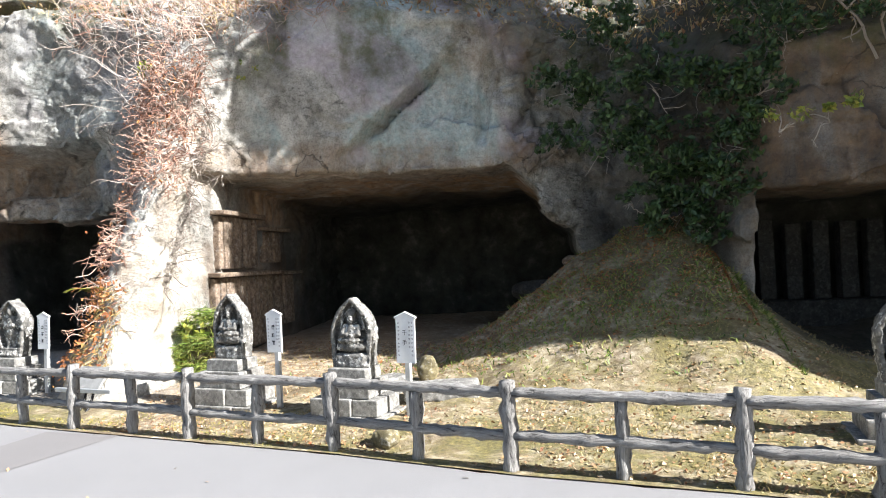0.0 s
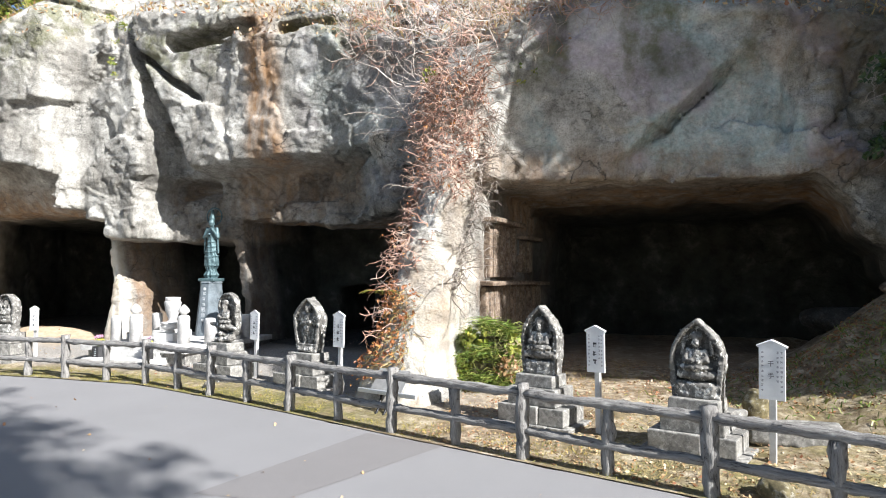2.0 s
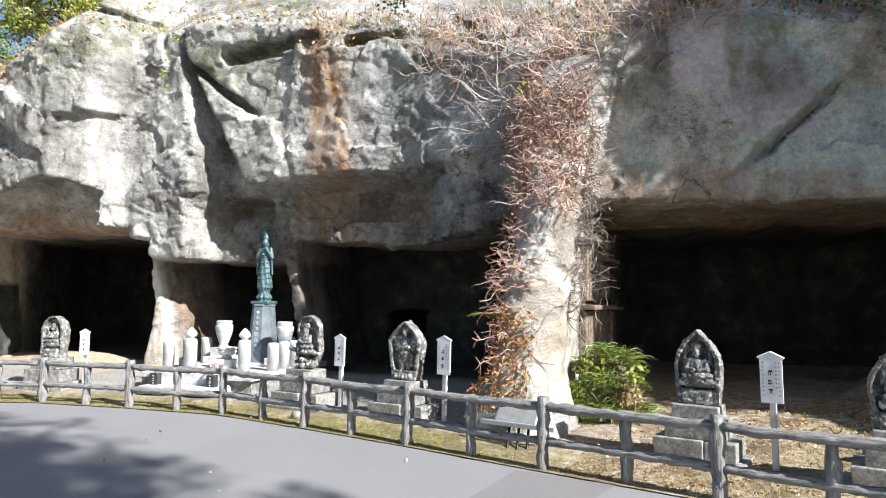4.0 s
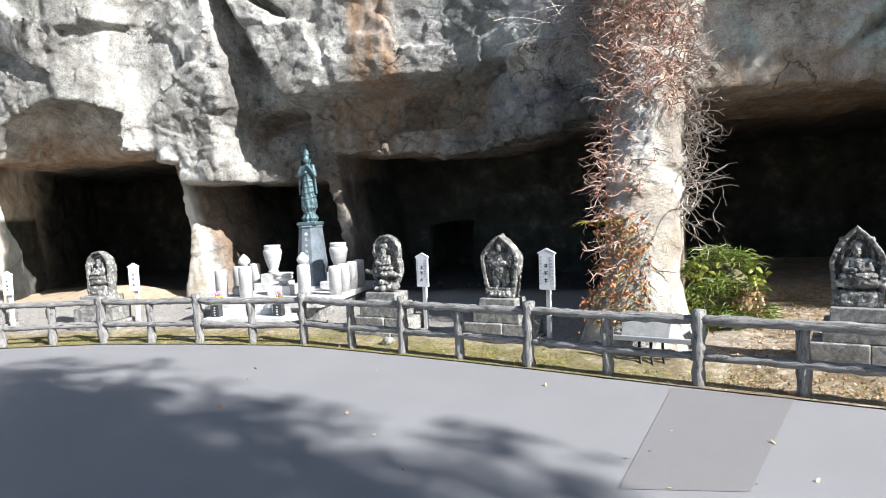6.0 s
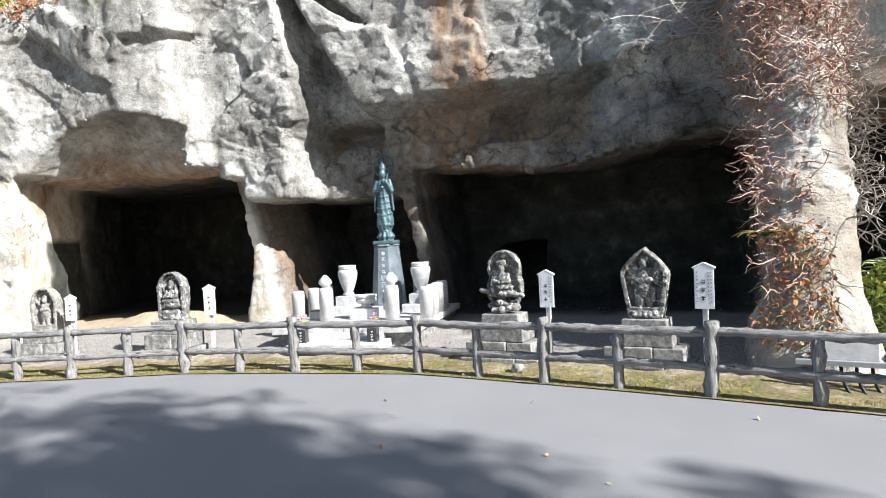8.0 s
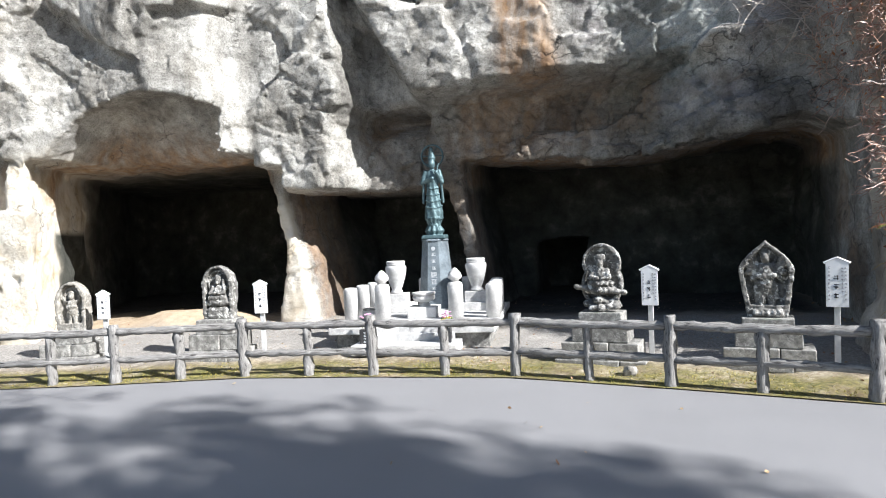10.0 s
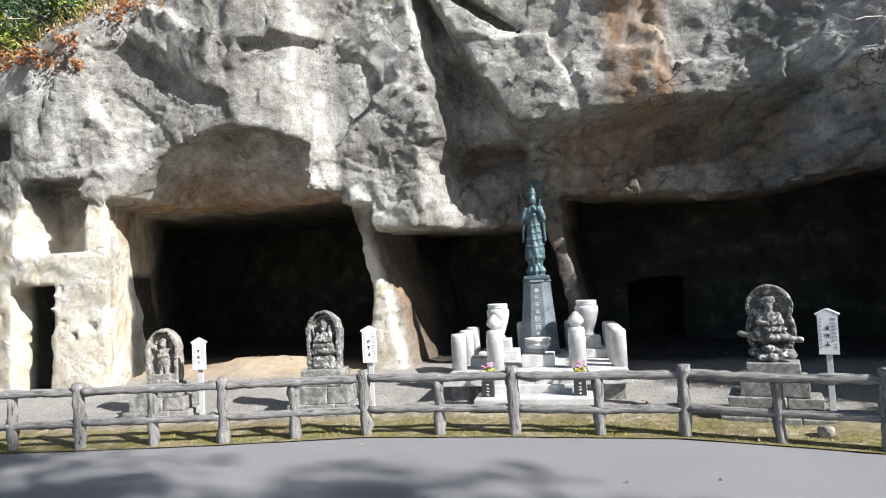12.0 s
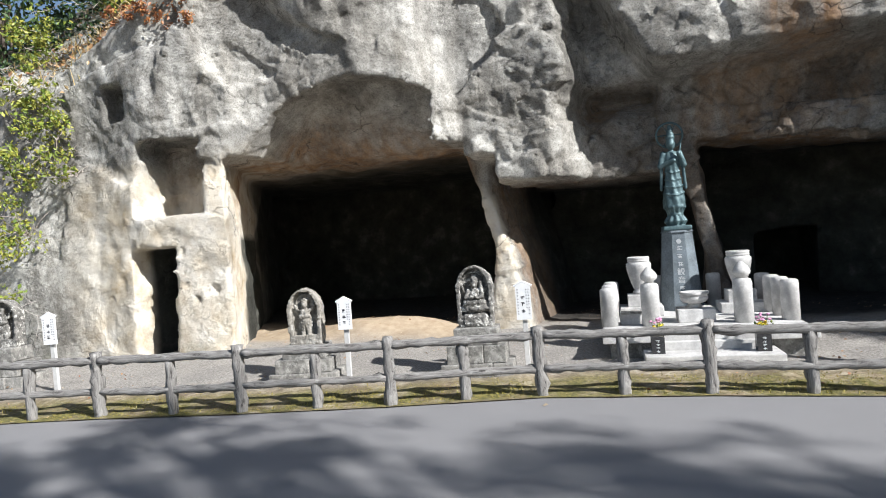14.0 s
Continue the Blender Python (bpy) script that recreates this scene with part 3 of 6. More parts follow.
    window = box(x, y, z, (-19.70, 7.0, 2.33), (-18.67, 8.85, 3.48), 0.03)
    niche = box(x, y, z, (-20.27, 7.0, 3.84), (-19.85, 8.75, 4.42), 0.03)
    door = box(x, y, z, (-19.90, 6.5, -1.0), (-19.14, 9.3, 1.84), 0.04)
    tilt = z - 6.80 - 0.10 * (x + 11.7)
    slot = box(x, y, tilt, (-12.9, 9.0, -0.17), (-10.65, 10.85, 0.15), 0.14)
    tilt = z - 6.78 - 0.14 * (x + 9.2)
    slot = np.minimum(slot, box(x, y, tilt, (-10.1, 9.0, -0.13), (-8.2, 11.0, 0.16), 0.12))
    # slanting cleft across the hanging block
    cleft = z - np.interp(x, [-13.8, -12.7, -12.0], [6.70, 5.82, 5.38]).astype(np.float32)
    slot = np.minimum(slot, np.maximum(np.abs(cleft) - 0.11 * smooth(-11.85, -12.5, x), np.maximum(y - 10.75, np.abs(x + 12.85) - 1.0)))
    for h in (cave_c, cave_b, cave_a, inner, cave_e, cave_d, window, niche, door, slot):
        d = np.maximum(d, -h - fine)
    # slanting walls that part the caves
    mid = np.interp(z, [0, 0.2, 1.4, 2.45, 3.2], [-14.62, -14.64, -14.70, -14.98, -15.1])
    half = np.interp(z, [0, 0.2, 0.8, 1.4, 2.45, 3.2], [0.42, 0.34, 0.23, 0.13, 0.10, 0.25])
    wall = np.maximum(np.abs(x - mid) - half - 0.06 * np.clip(y - 10.8, 0, 2), 10.42 + 0.08 * z - y)
    mid = np.interp(z, [0, 1.2, 2.0, 2.8, 3.3], [-11.52, -11.60, -11.76, -11.96, -12.05])
    half = np.interp(z, [0, 1.0, 2.0, 2.9], [0.22, 0.13, 0.11, 0.24])
    wall = np.minimum(wall, np.maximum(np.abs(x - mid) - half, 11.36 - y))
    d = blend(d, np.maximum(wall, z - 3.4) + fine * 0.8, 0.08)
    for n in range(15):
        cx, cz, r = -19.0 + 1.0 * hole_rng[n, 0], 0.9 + 1.7 * hole_rng[n, 1], 0.03 + 0.055 * hole_rng[n, 2] ** 2
        cy = float(np.interp(cx, PLAN_X, PLAN_Y))
        d = np.maximum(d, -(np.sqrt((x - cx) ** 2 + ((y - cy) * 0.5) ** 2 + (z - cz) ** 2) - r))
    return d


hole_rng = np.random.RandomState(5).rand(26, 3)
STEP = 0.068
LO, HI = (-25.0, 4.7, -0.3), (10.2, 16.7, 9.6)


def cracks(x, y, z):
    line = vnoise((x + 0.4 * z) * 0.9, y * 0.7, (z - 0.4 * x) * 2.2, 91)
    fork = vnoise((x - 0.6 * z) * 1.5, y * 0.9, (z + 0.3 * x) * 1.9, 92)
    return np.maximum(smooth(0.035, 0.008, np.abs(line - 0.5)), smooth(0.03, 0.006, np.abs(fork - 0.52)) * smooth(0.4, 0.55, line))


def chipped(verts, quads):
    """Splits the outer faces once more and breaks them into small chips."""
    face = np.interp(verts[:, 0], PLAN_X, PLAN_Y)
    outer = (verts[:, 1] < face + 1.5) | (np.abs(verts[:, 0] + 5.8) < 1.0)
    outer &= (verts[:, 2] > 0.0) & (verts[:, 2] < 7.6) & (verts[:, 0] > -22.5) & (verts[:, 0] < 5.5)
    pick = outer[quads].all(1)
    old, q = quads[~pick], quads[pick]
    edges = np.sort(np.concatenate([q[:, [0, 1]], q[:, [1, 2]], q[:, [2, 3]], q[:, [3, 0]]]), 1)
    pairs, back = np.unique(edges[:, 0].astype(np.int64) * len(verts) + edges[:, 1], return_inverse=True)
    a, b = pairs // len(verts), pairs % len(verts)
    n = len(q)
    e = (back.reshape(-1) + len(verts)).reshape(4, n)
    c = np.arange(n) + len(verts) + len(pairs)
    normal = np.zeros_like(verts)
    flat = np.cross(verts[quads[:, 2]] - verts[quads[:, 0]], verts[quads[:, 3]] - verts[quads[:, 1]])
    for k in range(4):
        np.add.at(normal, quads[:, k], flat)
    every = np.concatenate([verts, (verts[a] + verts[b]) / 2, verts[q].mean(1)])
    normal = np.concatenate([normal, normal[a] + normal[b], normal[q].sum(1)])
    normal /= np.maximum(np.linalg.norm(normal, axis=1), 1e-9)[:, None]
    x, y, z = every.T
    fade = smooth(1.45, 0.9, y - np.interp(x, PLAN_X, PLAN_Y)) * smooth(0.02, 0.2, z) * smooth(7.55, 7.2, z) * smooth(-22.4, -22.0, x) * smooth(5.4, 5.1, x)
    fade = np.maximum(fade, smooth(0.95, 0.7, np.abs(x + 5.8)) * smooth(0.02, 0.2, z) * smooth(5, 4.5, z))
    warp = vnoise(x * 4, y * 4, z * 4, 61) - 0.5
    rugged = 0.25 + 0.75 * smooth(0.46, 0.66, vnoise(x * 0.8, y * 0.8, z * 0.9, 62))
    rugged *= 1 - 0.7 * smooth(-5.0, -4.4, x) * smooth(-0.2, -0.9, x) * smooth(3.2, 3.4, z)
    rugged *= 1 - 0.2 * smooth(0.9, 0.6, np.abs(x + 5.75)) * smooth(4.6, 4.0, z)
    rugged *= 1 - 0.75 * smooth(-17.8, -18.4, x) * smooth(3.2, 2.8, z)
    chip = 0.085 * facets(x + 0.3 * warp, y * 0.6, z * 1.2, 0.8, 66) + 0.048 * facets(x + 0.16 * warp, y * 0.7, z * 1.5 + 0.1 * warp, 0.34, 71) + 0.02 * facets(x, y * 0.8, z * 1.3 + 0.05 * warp, 0.14, 81) + 0.012 * (vnoise(x * 17, y * 17, z * 17, 63) - 0.5)
    # cracks that run slantwise through the overhangs
    band = np.maximum(smooth(-13.5, -12.9, x) * smooth(-6.2, -6.8, x) * smooth(2.4, 2.7, z) * smooth(4.1, 3.7, z), smooth(-1.0, -0.6, x) * smooth(3.0, 1.5, x) * smooth(3.0, 3.3, z))
    chip = chip * (1 + 0.8 * band) - 0.06 * band * cracks(x, y, z)
    rugged = np.maximum(rugged, 0.75 * band)
    every = every + normal * (chip * rugged * fade)[:, None]
    fine = np.concatenate([np.stack([q[:, k], e[k], c, e[k - 1]], 1) for k in range(4)])
    return every, np.concatenate([old, fine])


def build_cliff():
    x, y, z = grid3(LO, HI, STEP)
    face = np.interp(x, PLAN_X, PLAN_Y).astype(np.float32)
    near = (y - face > -1.2) & (y - face < 1.5 + np.maximum(0, z - 4.0) * 0.6) | ((np.abs(x + 5.8) < 1.2) & (y < 10.5))
    deep = (~near) & (y > face) & (z < 3.8) & (y < 16.4)
    px, py, pz = x[near], y[near], z[near]
    left = smooth(-9.0, -12.5, px)
    spur = smooth(1.3, 0.7, np.abs(px + 5.75)) * smooth(5.0, 4.0, pz)
    n1 = vnoise(px * 0.75, py * 0.75, pz * 0.75, 1) - 0.5
    n2 = vnoise(px * 1.9 + 3, py * 1.9, pz * 1.6, 2) - 0.5
    n3 = np.abs(vnoise(px * 4.6, py * 4.6, pz * 3.6, 3) - 0.5)
    n4 = vnoise(px * 9.5, py * 9.5, pz * 9.5, 4) - 0.5
    wx, wz = px + 0.5 * n2 + 0.35 * pz, pz + 0.5 * n1 - 0.25 * px
    chunks = 0.30 * facets(wx, 0.12 * py, wz, 1.7, 21) + 0.07 * facets(wx, 0.12 * py, wz, 0.5, 31)
    calm = 1 - 0.72 * smooth(-17.6, -18.4, px) * smooth(4.6, 3.9, pz)
    calm = calm * (1 - 0.6 * smooth(-5.2, -4.4, px) * smooth(-0.4, -1.0, px) * smooth(3.0, 3.3, pz))
    big = np.zeros_like(x)
    fine = np.zeros_like(x)
    big[near] = (1 - 0.6 * spur) * (0.18 * n1 + 0.05 * n2 + chunks - 0.03 * (n3 - 0.15)) * calm + 0.035 * n4
    fine[near] = 0.05 * n2 + 0.04 * n4 - 0.05 * (n3 - 0.15)
    dx, dy, dz = x[deep], y[deep], z[deep]
    fine[deep] = 0.16 * (vnoise(dx * 1.7, dy * 1.7, dz * 1.7, 6) - 0.5) + 0.07 * (vnoise(dx * 5, dy * 5, dz * 5, 7) - 0.5)
    d = cliff_field(x, y, z, (big, fine))
    verts, quads = net(d, LO, STEP)
    # keep the one connected body
    mark = np.arange(len(verts))
    for _ in range(400):
        low = mark[quads].min(1)
        fresh = mark.copy()
        np.minimum.at(fresh, quads.ravel(), np.repeat(low, 4))
        fresh = fresh[fresh]
        if (fresh == mark).all():
            break
        mark = fresh
    body = np.bincount(mark).argmax()
    quads = quads[mark[quads[:, 0]] == body]
    used = np.unique(quads)
    place = np.zeros(len(verts), np.int64)
    place[used] = np.arange(len(used))
    verts, quads = verts[used], place[quads]
    verts, quads = chipped(verts, quads)
    mesh = bpy.data.meshes.new("cliff")
    mesh.vertices.add(len(verts))
    mesh.vertices.foreach_set("co", verts.astype(np.float32).ravel())
    mesh.loops.add(len(quads) * 4)
    mesh.loops.foreach_set("vertex_index", quads.astype(np.int32).ravel())
    mesh.polygons.add(len(quads))
    mesh.polygons.foreach_set("loop_start", np.arange(0, len(quads) * 4, 4, dtype=np.int32))
    mesh.update(calc_edges=True)
    mesh.validate()
    x, y, z = verts.T
    noise_a = vnoise(x * 0.9, y * 0.9, z * 0.5, 11)
    noise_b = vnoise(x * 2.6, y * 2.6, z * 1.2, 12)
    face = np.interp(x, PLAN_X, PLAN_Y)
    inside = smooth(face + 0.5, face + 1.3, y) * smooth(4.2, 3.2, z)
    # rust streak beside the hanging block, ochre ceilings and jambs
    brown = smooth(0.55, 0.1, np.abs(x + 10.35 + 0.10 * (z - 5)) - 0.15 * noise_b) * smooth(3.6, 4.2, z) * smooth(7.6, 6.8, z)
    brown = np.maximum(brown, 0.75 * smooth(0.4, 0.12, np.abs(z - 3.15)) * inside)
    brown = np.maximum(brown, 0.55 * smooth(2.3, 2.6, z) * inside)
    brown = np.maximum(brown, 0.6 * smooth(-15.3, -14.9, x) * smooth(-13.8, -14.4, x) * smooth(2.9, 2.4, z) * smooth(10.7, 11.0, y))
    brown = np.maximum(brown, 0.45 * smooth(0.35, 0.6, noise_a) * smooth(-6.6, -5, x) * smooth(0.25, 0.0, np.abs(z - 3.3) - 0.25))
    brown = np.maximum(brown, 0.5 * smooth(0.5, 0.7, noise_b) * smooth(-5.0, -5.6, x) * smooth(-6.4, -5.9, x))
    brown = np.maximum(brown, 0.5 * smooth(2.0, 2.6, x) * smooth(0.4, 0.6, noise_a))
    moss = smooth(0.5, 0.66, noise_b) * smooth(-6, -4, x) * smooth(4.2, 5.2, z) * 0.7
    moss = np.maximum(moss, 0.7 * smooth(-1.0, 1.0, x) * smooth(3.6, 4.6, z))
    moss = np.maximum(moss, smooth(0.55, 0.7, noise_b) * 0.5 * smooth(-17, -19.5, x) * smooth(1.2, 0.2, z))
    moss = np.maximum(moss, smooth(5.4, 6.6, z - 0.25 * (x + 16) * smooth(-15, -22, x)) * 0.7 * smooth(0.4, 0.6, noise_a))
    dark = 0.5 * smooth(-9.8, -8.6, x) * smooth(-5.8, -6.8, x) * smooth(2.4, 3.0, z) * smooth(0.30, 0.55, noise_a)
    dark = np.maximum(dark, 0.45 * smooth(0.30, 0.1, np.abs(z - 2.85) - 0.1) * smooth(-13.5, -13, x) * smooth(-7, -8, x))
    dark = np.maximum(dark, 0.4 * smooth(0.58, 0.72, noise_b) * smooth(2.4, 3.5, z) * (1 - 0.7 * smooth(-12.8, -12.4, x) * smooth(-10.2, -10.6, x)))
    # cave shade painted darker with depth, left off the sunlit left wall
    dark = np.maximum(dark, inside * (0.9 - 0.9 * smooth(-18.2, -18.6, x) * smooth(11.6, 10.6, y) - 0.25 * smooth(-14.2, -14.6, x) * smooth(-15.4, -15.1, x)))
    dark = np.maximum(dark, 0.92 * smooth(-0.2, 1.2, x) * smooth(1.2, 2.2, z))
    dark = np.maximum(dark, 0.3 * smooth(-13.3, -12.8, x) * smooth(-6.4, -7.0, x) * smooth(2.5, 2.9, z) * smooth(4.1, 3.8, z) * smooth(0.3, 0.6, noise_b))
    brown = np.maximum(brown, 0.55 * smooth(-13.3, -12.8, x) * smooth(-7.4, -8.4, x) * smooth(2.5, 2.8, z) * smooth(4.1, 3.8, z) * smooth(0.42, 0.66, noise_a))
    # dark streaks on the sloping face beside the rust streak and under the overhang
    streak = vnoise((x + 0.55 * z) * 2.2, y * 0.6, (z - 0.35 * x) * 5.0, 13)
    dark = np.maximum(dark, 0.4 * smooth(-10.3, -9.5, x) * smooth(-5.6, -6.6, x) * smooth(2.5, 3.0, z) * smooth(6.6, 5.4, z) * smooth(0.28, 0.6, 0.55 * streak + 0.45 * noise_a))
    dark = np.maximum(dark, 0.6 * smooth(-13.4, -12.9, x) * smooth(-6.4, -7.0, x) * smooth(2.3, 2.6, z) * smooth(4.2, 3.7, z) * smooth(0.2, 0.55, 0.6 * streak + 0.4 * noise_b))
    dark = np.maximum(dark, 0.4 * smooth(-6.9, -6.4, x) * smooth(-4.8, -5.2, x) * smooth(0.52, 0.7, 0.5 * streak + 0.5 * noise_b))
    dark = np.maximum(dark, 0.35 * smooth(-22, -20, x) * smooth(-9.5, -10.5, x) * smooth(3.0, 3.6, z) * smooth(0.54, 0.70, 0.6 * streak + 0.4 * noise_b))
    brown = np.maximum(brown, 0.55 * smooth(-5.4, -5.0, x) * smooth(0.6, 0.0, x) * smooth(0.4, 0.1, np.abs(z - 3.35)) * smooth(0.40, 0.60, 0.5 * streak + 0.5 * noise_b))
    brown = np.maximum(brown, 0.35 * smooth(-2.0, -1.2, x) * smooth(0.8, 0.0, x) * smooth(4.0, 4.8, z) * smooth(0.4, 0.6, noise_a))
    brown = brown * (1 - 0.8 * smooth(-18.2, -18.6, x))
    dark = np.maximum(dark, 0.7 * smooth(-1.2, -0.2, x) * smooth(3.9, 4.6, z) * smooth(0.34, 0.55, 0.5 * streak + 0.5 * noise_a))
    # crevice shade painted along the slanting slab crack
    dark = np.maximum(dark, 0.45 * smooth(0.16, 0.02, np.abs(z - 3.80 - 0.94 * (x + 2.95))) * smooth(-3.3, -2.9, x) * smooth(-1.6, -2.0, x))
    dark = np.maximum(dark, 0.5 * cracks(x, y, z) * smooth(2.4, 2.8, z) * smooth(-16, -13, x) * smooth(-6, -7, x) * smooth(0.5, 0.65, noise_a))
    brown = np.maximum(brown, 0.3 * smooth(-12.3, -12.1, x) * smooth(-11.2, -11.4, x) * smooth(10.9, 11.2, y) * smooth(12.4, 12.1, y) * smooth(3.0, 2.7, z))
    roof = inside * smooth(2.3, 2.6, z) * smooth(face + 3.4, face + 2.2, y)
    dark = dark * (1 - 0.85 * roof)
    brown = np.maximum(brown, 0.9 * roof * smooth(0.25, 0.5, noise_a))
    set_color_mask(mesh, np.c_[brown, moss, dark])
    # bloom on the slab over the large cave and on the sloping face beside the rust streak; painted shade in the caves
    patch_a = vnoise((x + 0.5 * z) * 1.1, y * 0.8, (z - 0.3 * x) * 0.7, 14)
    patch_b = vnoise((x + 0.5 * z) * 1.4, y * 0.8, (z - 0.3 * x) * 0.9, 15)
    over = smooth(-5.0, -4.3, x) * smooth(1.0, 0.2, x) * smooth(3.25, 3.5, z)
    beside = smooth(-9.8, -9.2, x) * smooth(-6.4, -7.0, x) * smooth(2.9, 3.3, z)
    teal = 0.85 * over * smooth(0.42, 0.58, patch_a) + 0.35 * beside * smooth(0.5, 0.62, patch_a)
    mauve = 0.85 * over * smooth(0.46, 0.58, patch_b) + 0.4 * beside * smooth(0.48, 0.6, patch_b)
    post = smooth(-12.35, -12.15, x) * smooth(-10.95, -11.15, x) * smooth(12.5, 12.2, y)
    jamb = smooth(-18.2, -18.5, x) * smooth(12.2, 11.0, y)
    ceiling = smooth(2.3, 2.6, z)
    painted_dark = smooth(face + 0.9 + 0.7 * ceiling, face + 2.1 + 1.6 * ceiling, y) * smooth(3.9, 3.4, z) * (1 - 0.75 * post) * (1 - 0.9 * jamb)
    painted_dark = painted_dark * (1 - 0.6 * smooth(-5.0, -5.3, x) * smooth(-5.9, -5.6, x) * smooth(13.0, 12.0, y)) * (1 - 0.55 * smooth(-15.2, -15.0, x) * smooth(-13.9, -14.2, x) * smooth(12.6, 12.0, y))
    # the doorway's shade is painted in as well
    painted_dark = np.maximum(painted_dark, smooth(8.25, 8.5, y) * smooth(-20.1, -19.95, x) * smooth(-18.9, -19.05, x) * smooth(2.05, 1.9, z))
    painted_dark = painted_dark * (1 - 0.55 * smooth(-5.8, -5.4, x) * smooth(3.0, 2.0, x) * smooth(15.0, 12.5, y))
    # darker rock between the large cave and the far cave
    painted_dark = np.maximum(painted_dark, 0.5 * smooth(0.9, 1.6, x) * smooth(3.2, 2.6, x) * smooth(1.3, 1.9, z))
    set_color_mask(mesh, np.c_[teal, mauve, painted_dark], "bloom_shade")
    pale = smooth(-17.6, -18.3, x) * smooth(3.4, 2.9, z + 0.5 * (noise_a - 0.5)) * smooth(-21.5, -20.3, x)
    pale = np.maximum(pale, smooth(-15.4, -15.1, x) * smooth(-14.1, -14.4, x) * smooth(2.6, 2.2, z) * smooth(10.9, 10.7, y))
    pale = np.maximum(pale, 0.6 * smooth(0.25, 0.5, noise_b) * smooth(-6.6, -6.2, x) * smooth(-4.9, -5.2, x) * smooth(4.6, 3.6, z) * smooth(9.6, 9.2, y))
    set_color_mask(mesh, np.c_[pale, pale, pale], "tone")
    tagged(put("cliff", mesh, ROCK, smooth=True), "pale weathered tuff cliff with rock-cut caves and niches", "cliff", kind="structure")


build_cliff()


# ---- fence of imitation logs ----
def log_part(name, a, b, r, parent, seed, sides=10, cap=0.0):
    a, b = Vector(a), Vector(b)
    n = max(6, int((b - a).length / 0.07))
    rnd = random.Random(seed)
    bend = Vector((0, 0, rnd.uniform(-0.012, 0.012)))
    pts, rad = [], []
    knots = [rnd.random() for _ in range(3)]
    for k in range(n + 1):
        t = k / n
        pts.append(a.lerp(b, t) + bend * math.sin(math.pi * t) + Vector((rnd.uniform(-1, 1), rnd.uniform(-1, 1), rnd.uniform(-1, 1))) * 0.004)
        swell = sum(0.20 * math.exp(-(((t - q) * (b - a).length) / 0.035) ** 2) for q in knots)
        rad.append(r * (1 + swell + rnd.uniform(-0.07, 0.07)))
    lay = (b - a).to_track_quat("Z", "Y").to_matrix().to_4x4()
    back = lay.inverted()
    bm = tube([back @ (q - a) for q in pts], rad, sides, wobble=0.5, seed=seed)
    ob = part(name, bm, LOG, parent, smooth=True)
    ob.matrix_basis = Matrix.Translation(a - parent.location) @ lay
    return ob


def build_fence():
    fence = thing("fence", pose(FENCE_X[8], FENCE_Y[8], 0), "grey imitation-log fence with two rails along the road", "fence")
    tall = [Vector((x, y, 0)) for x, y in zip(FENCE_X, FENCE_Y)]
    seed = 100
    for n, p in enumerate(tall):
        seed += 7
        lean = Vector((random.uniform(-0.02, 0.02), random.uniform(-0.01, 0.01), 0))
        log_part("post", p - Vector((0, 0, 0.1)), p + lean + Vector((0, 0, 0.70)), 0.058, fence, seed)
        if n + 1 < len(tall):
            q = tall[n + 1]
            mid = (p + q) / 2 + Vector((random.uniform(-0.03, 0.03), 0.02, 0))
            log_part("short_post", mid - Vector((0, 0, 0.1)), mid + Vector((0, 0, 0.575)), 0.052, fence, seed + 1)
            along = (q - p).normalized()
            for z, r in ((0.607, 0.043), (0.275, 0.040)):
                off = Vector((0, 0, z + random.uniform(-0.008, 0.008)))
                log_part("rail", p + along * 0.03 + off, q - along * 0.03 + off, r, fence, seed + int(z * 10))


build_fence()


# ---- carved stone figures ----
def ell(x, y, z, c, r):
    return (np.sqrt(((x - c[0]) / r[0]) ** 2 + ((y - c[1]) / r[1]) ** 2 + ((z - c[2]) / r[2]) ** 2) - 1) * min(r)


def rod(x, y, z, a, b, r):
    a, b = np.array(a), np.array(b)
    d = b - a
    t = np.clip(((x - a[0]) * d[0] + (y - a[1]) * d[1] + (z - a[2]) * d[2]) / (d @ d), 0, 1)
    return np.sqrt((x - a[0] - t * d[0]) ** 2 + (y - a[1] - t * d[1]) ** 2 + (z - a[2] - t * d[2]) ** 2) - r


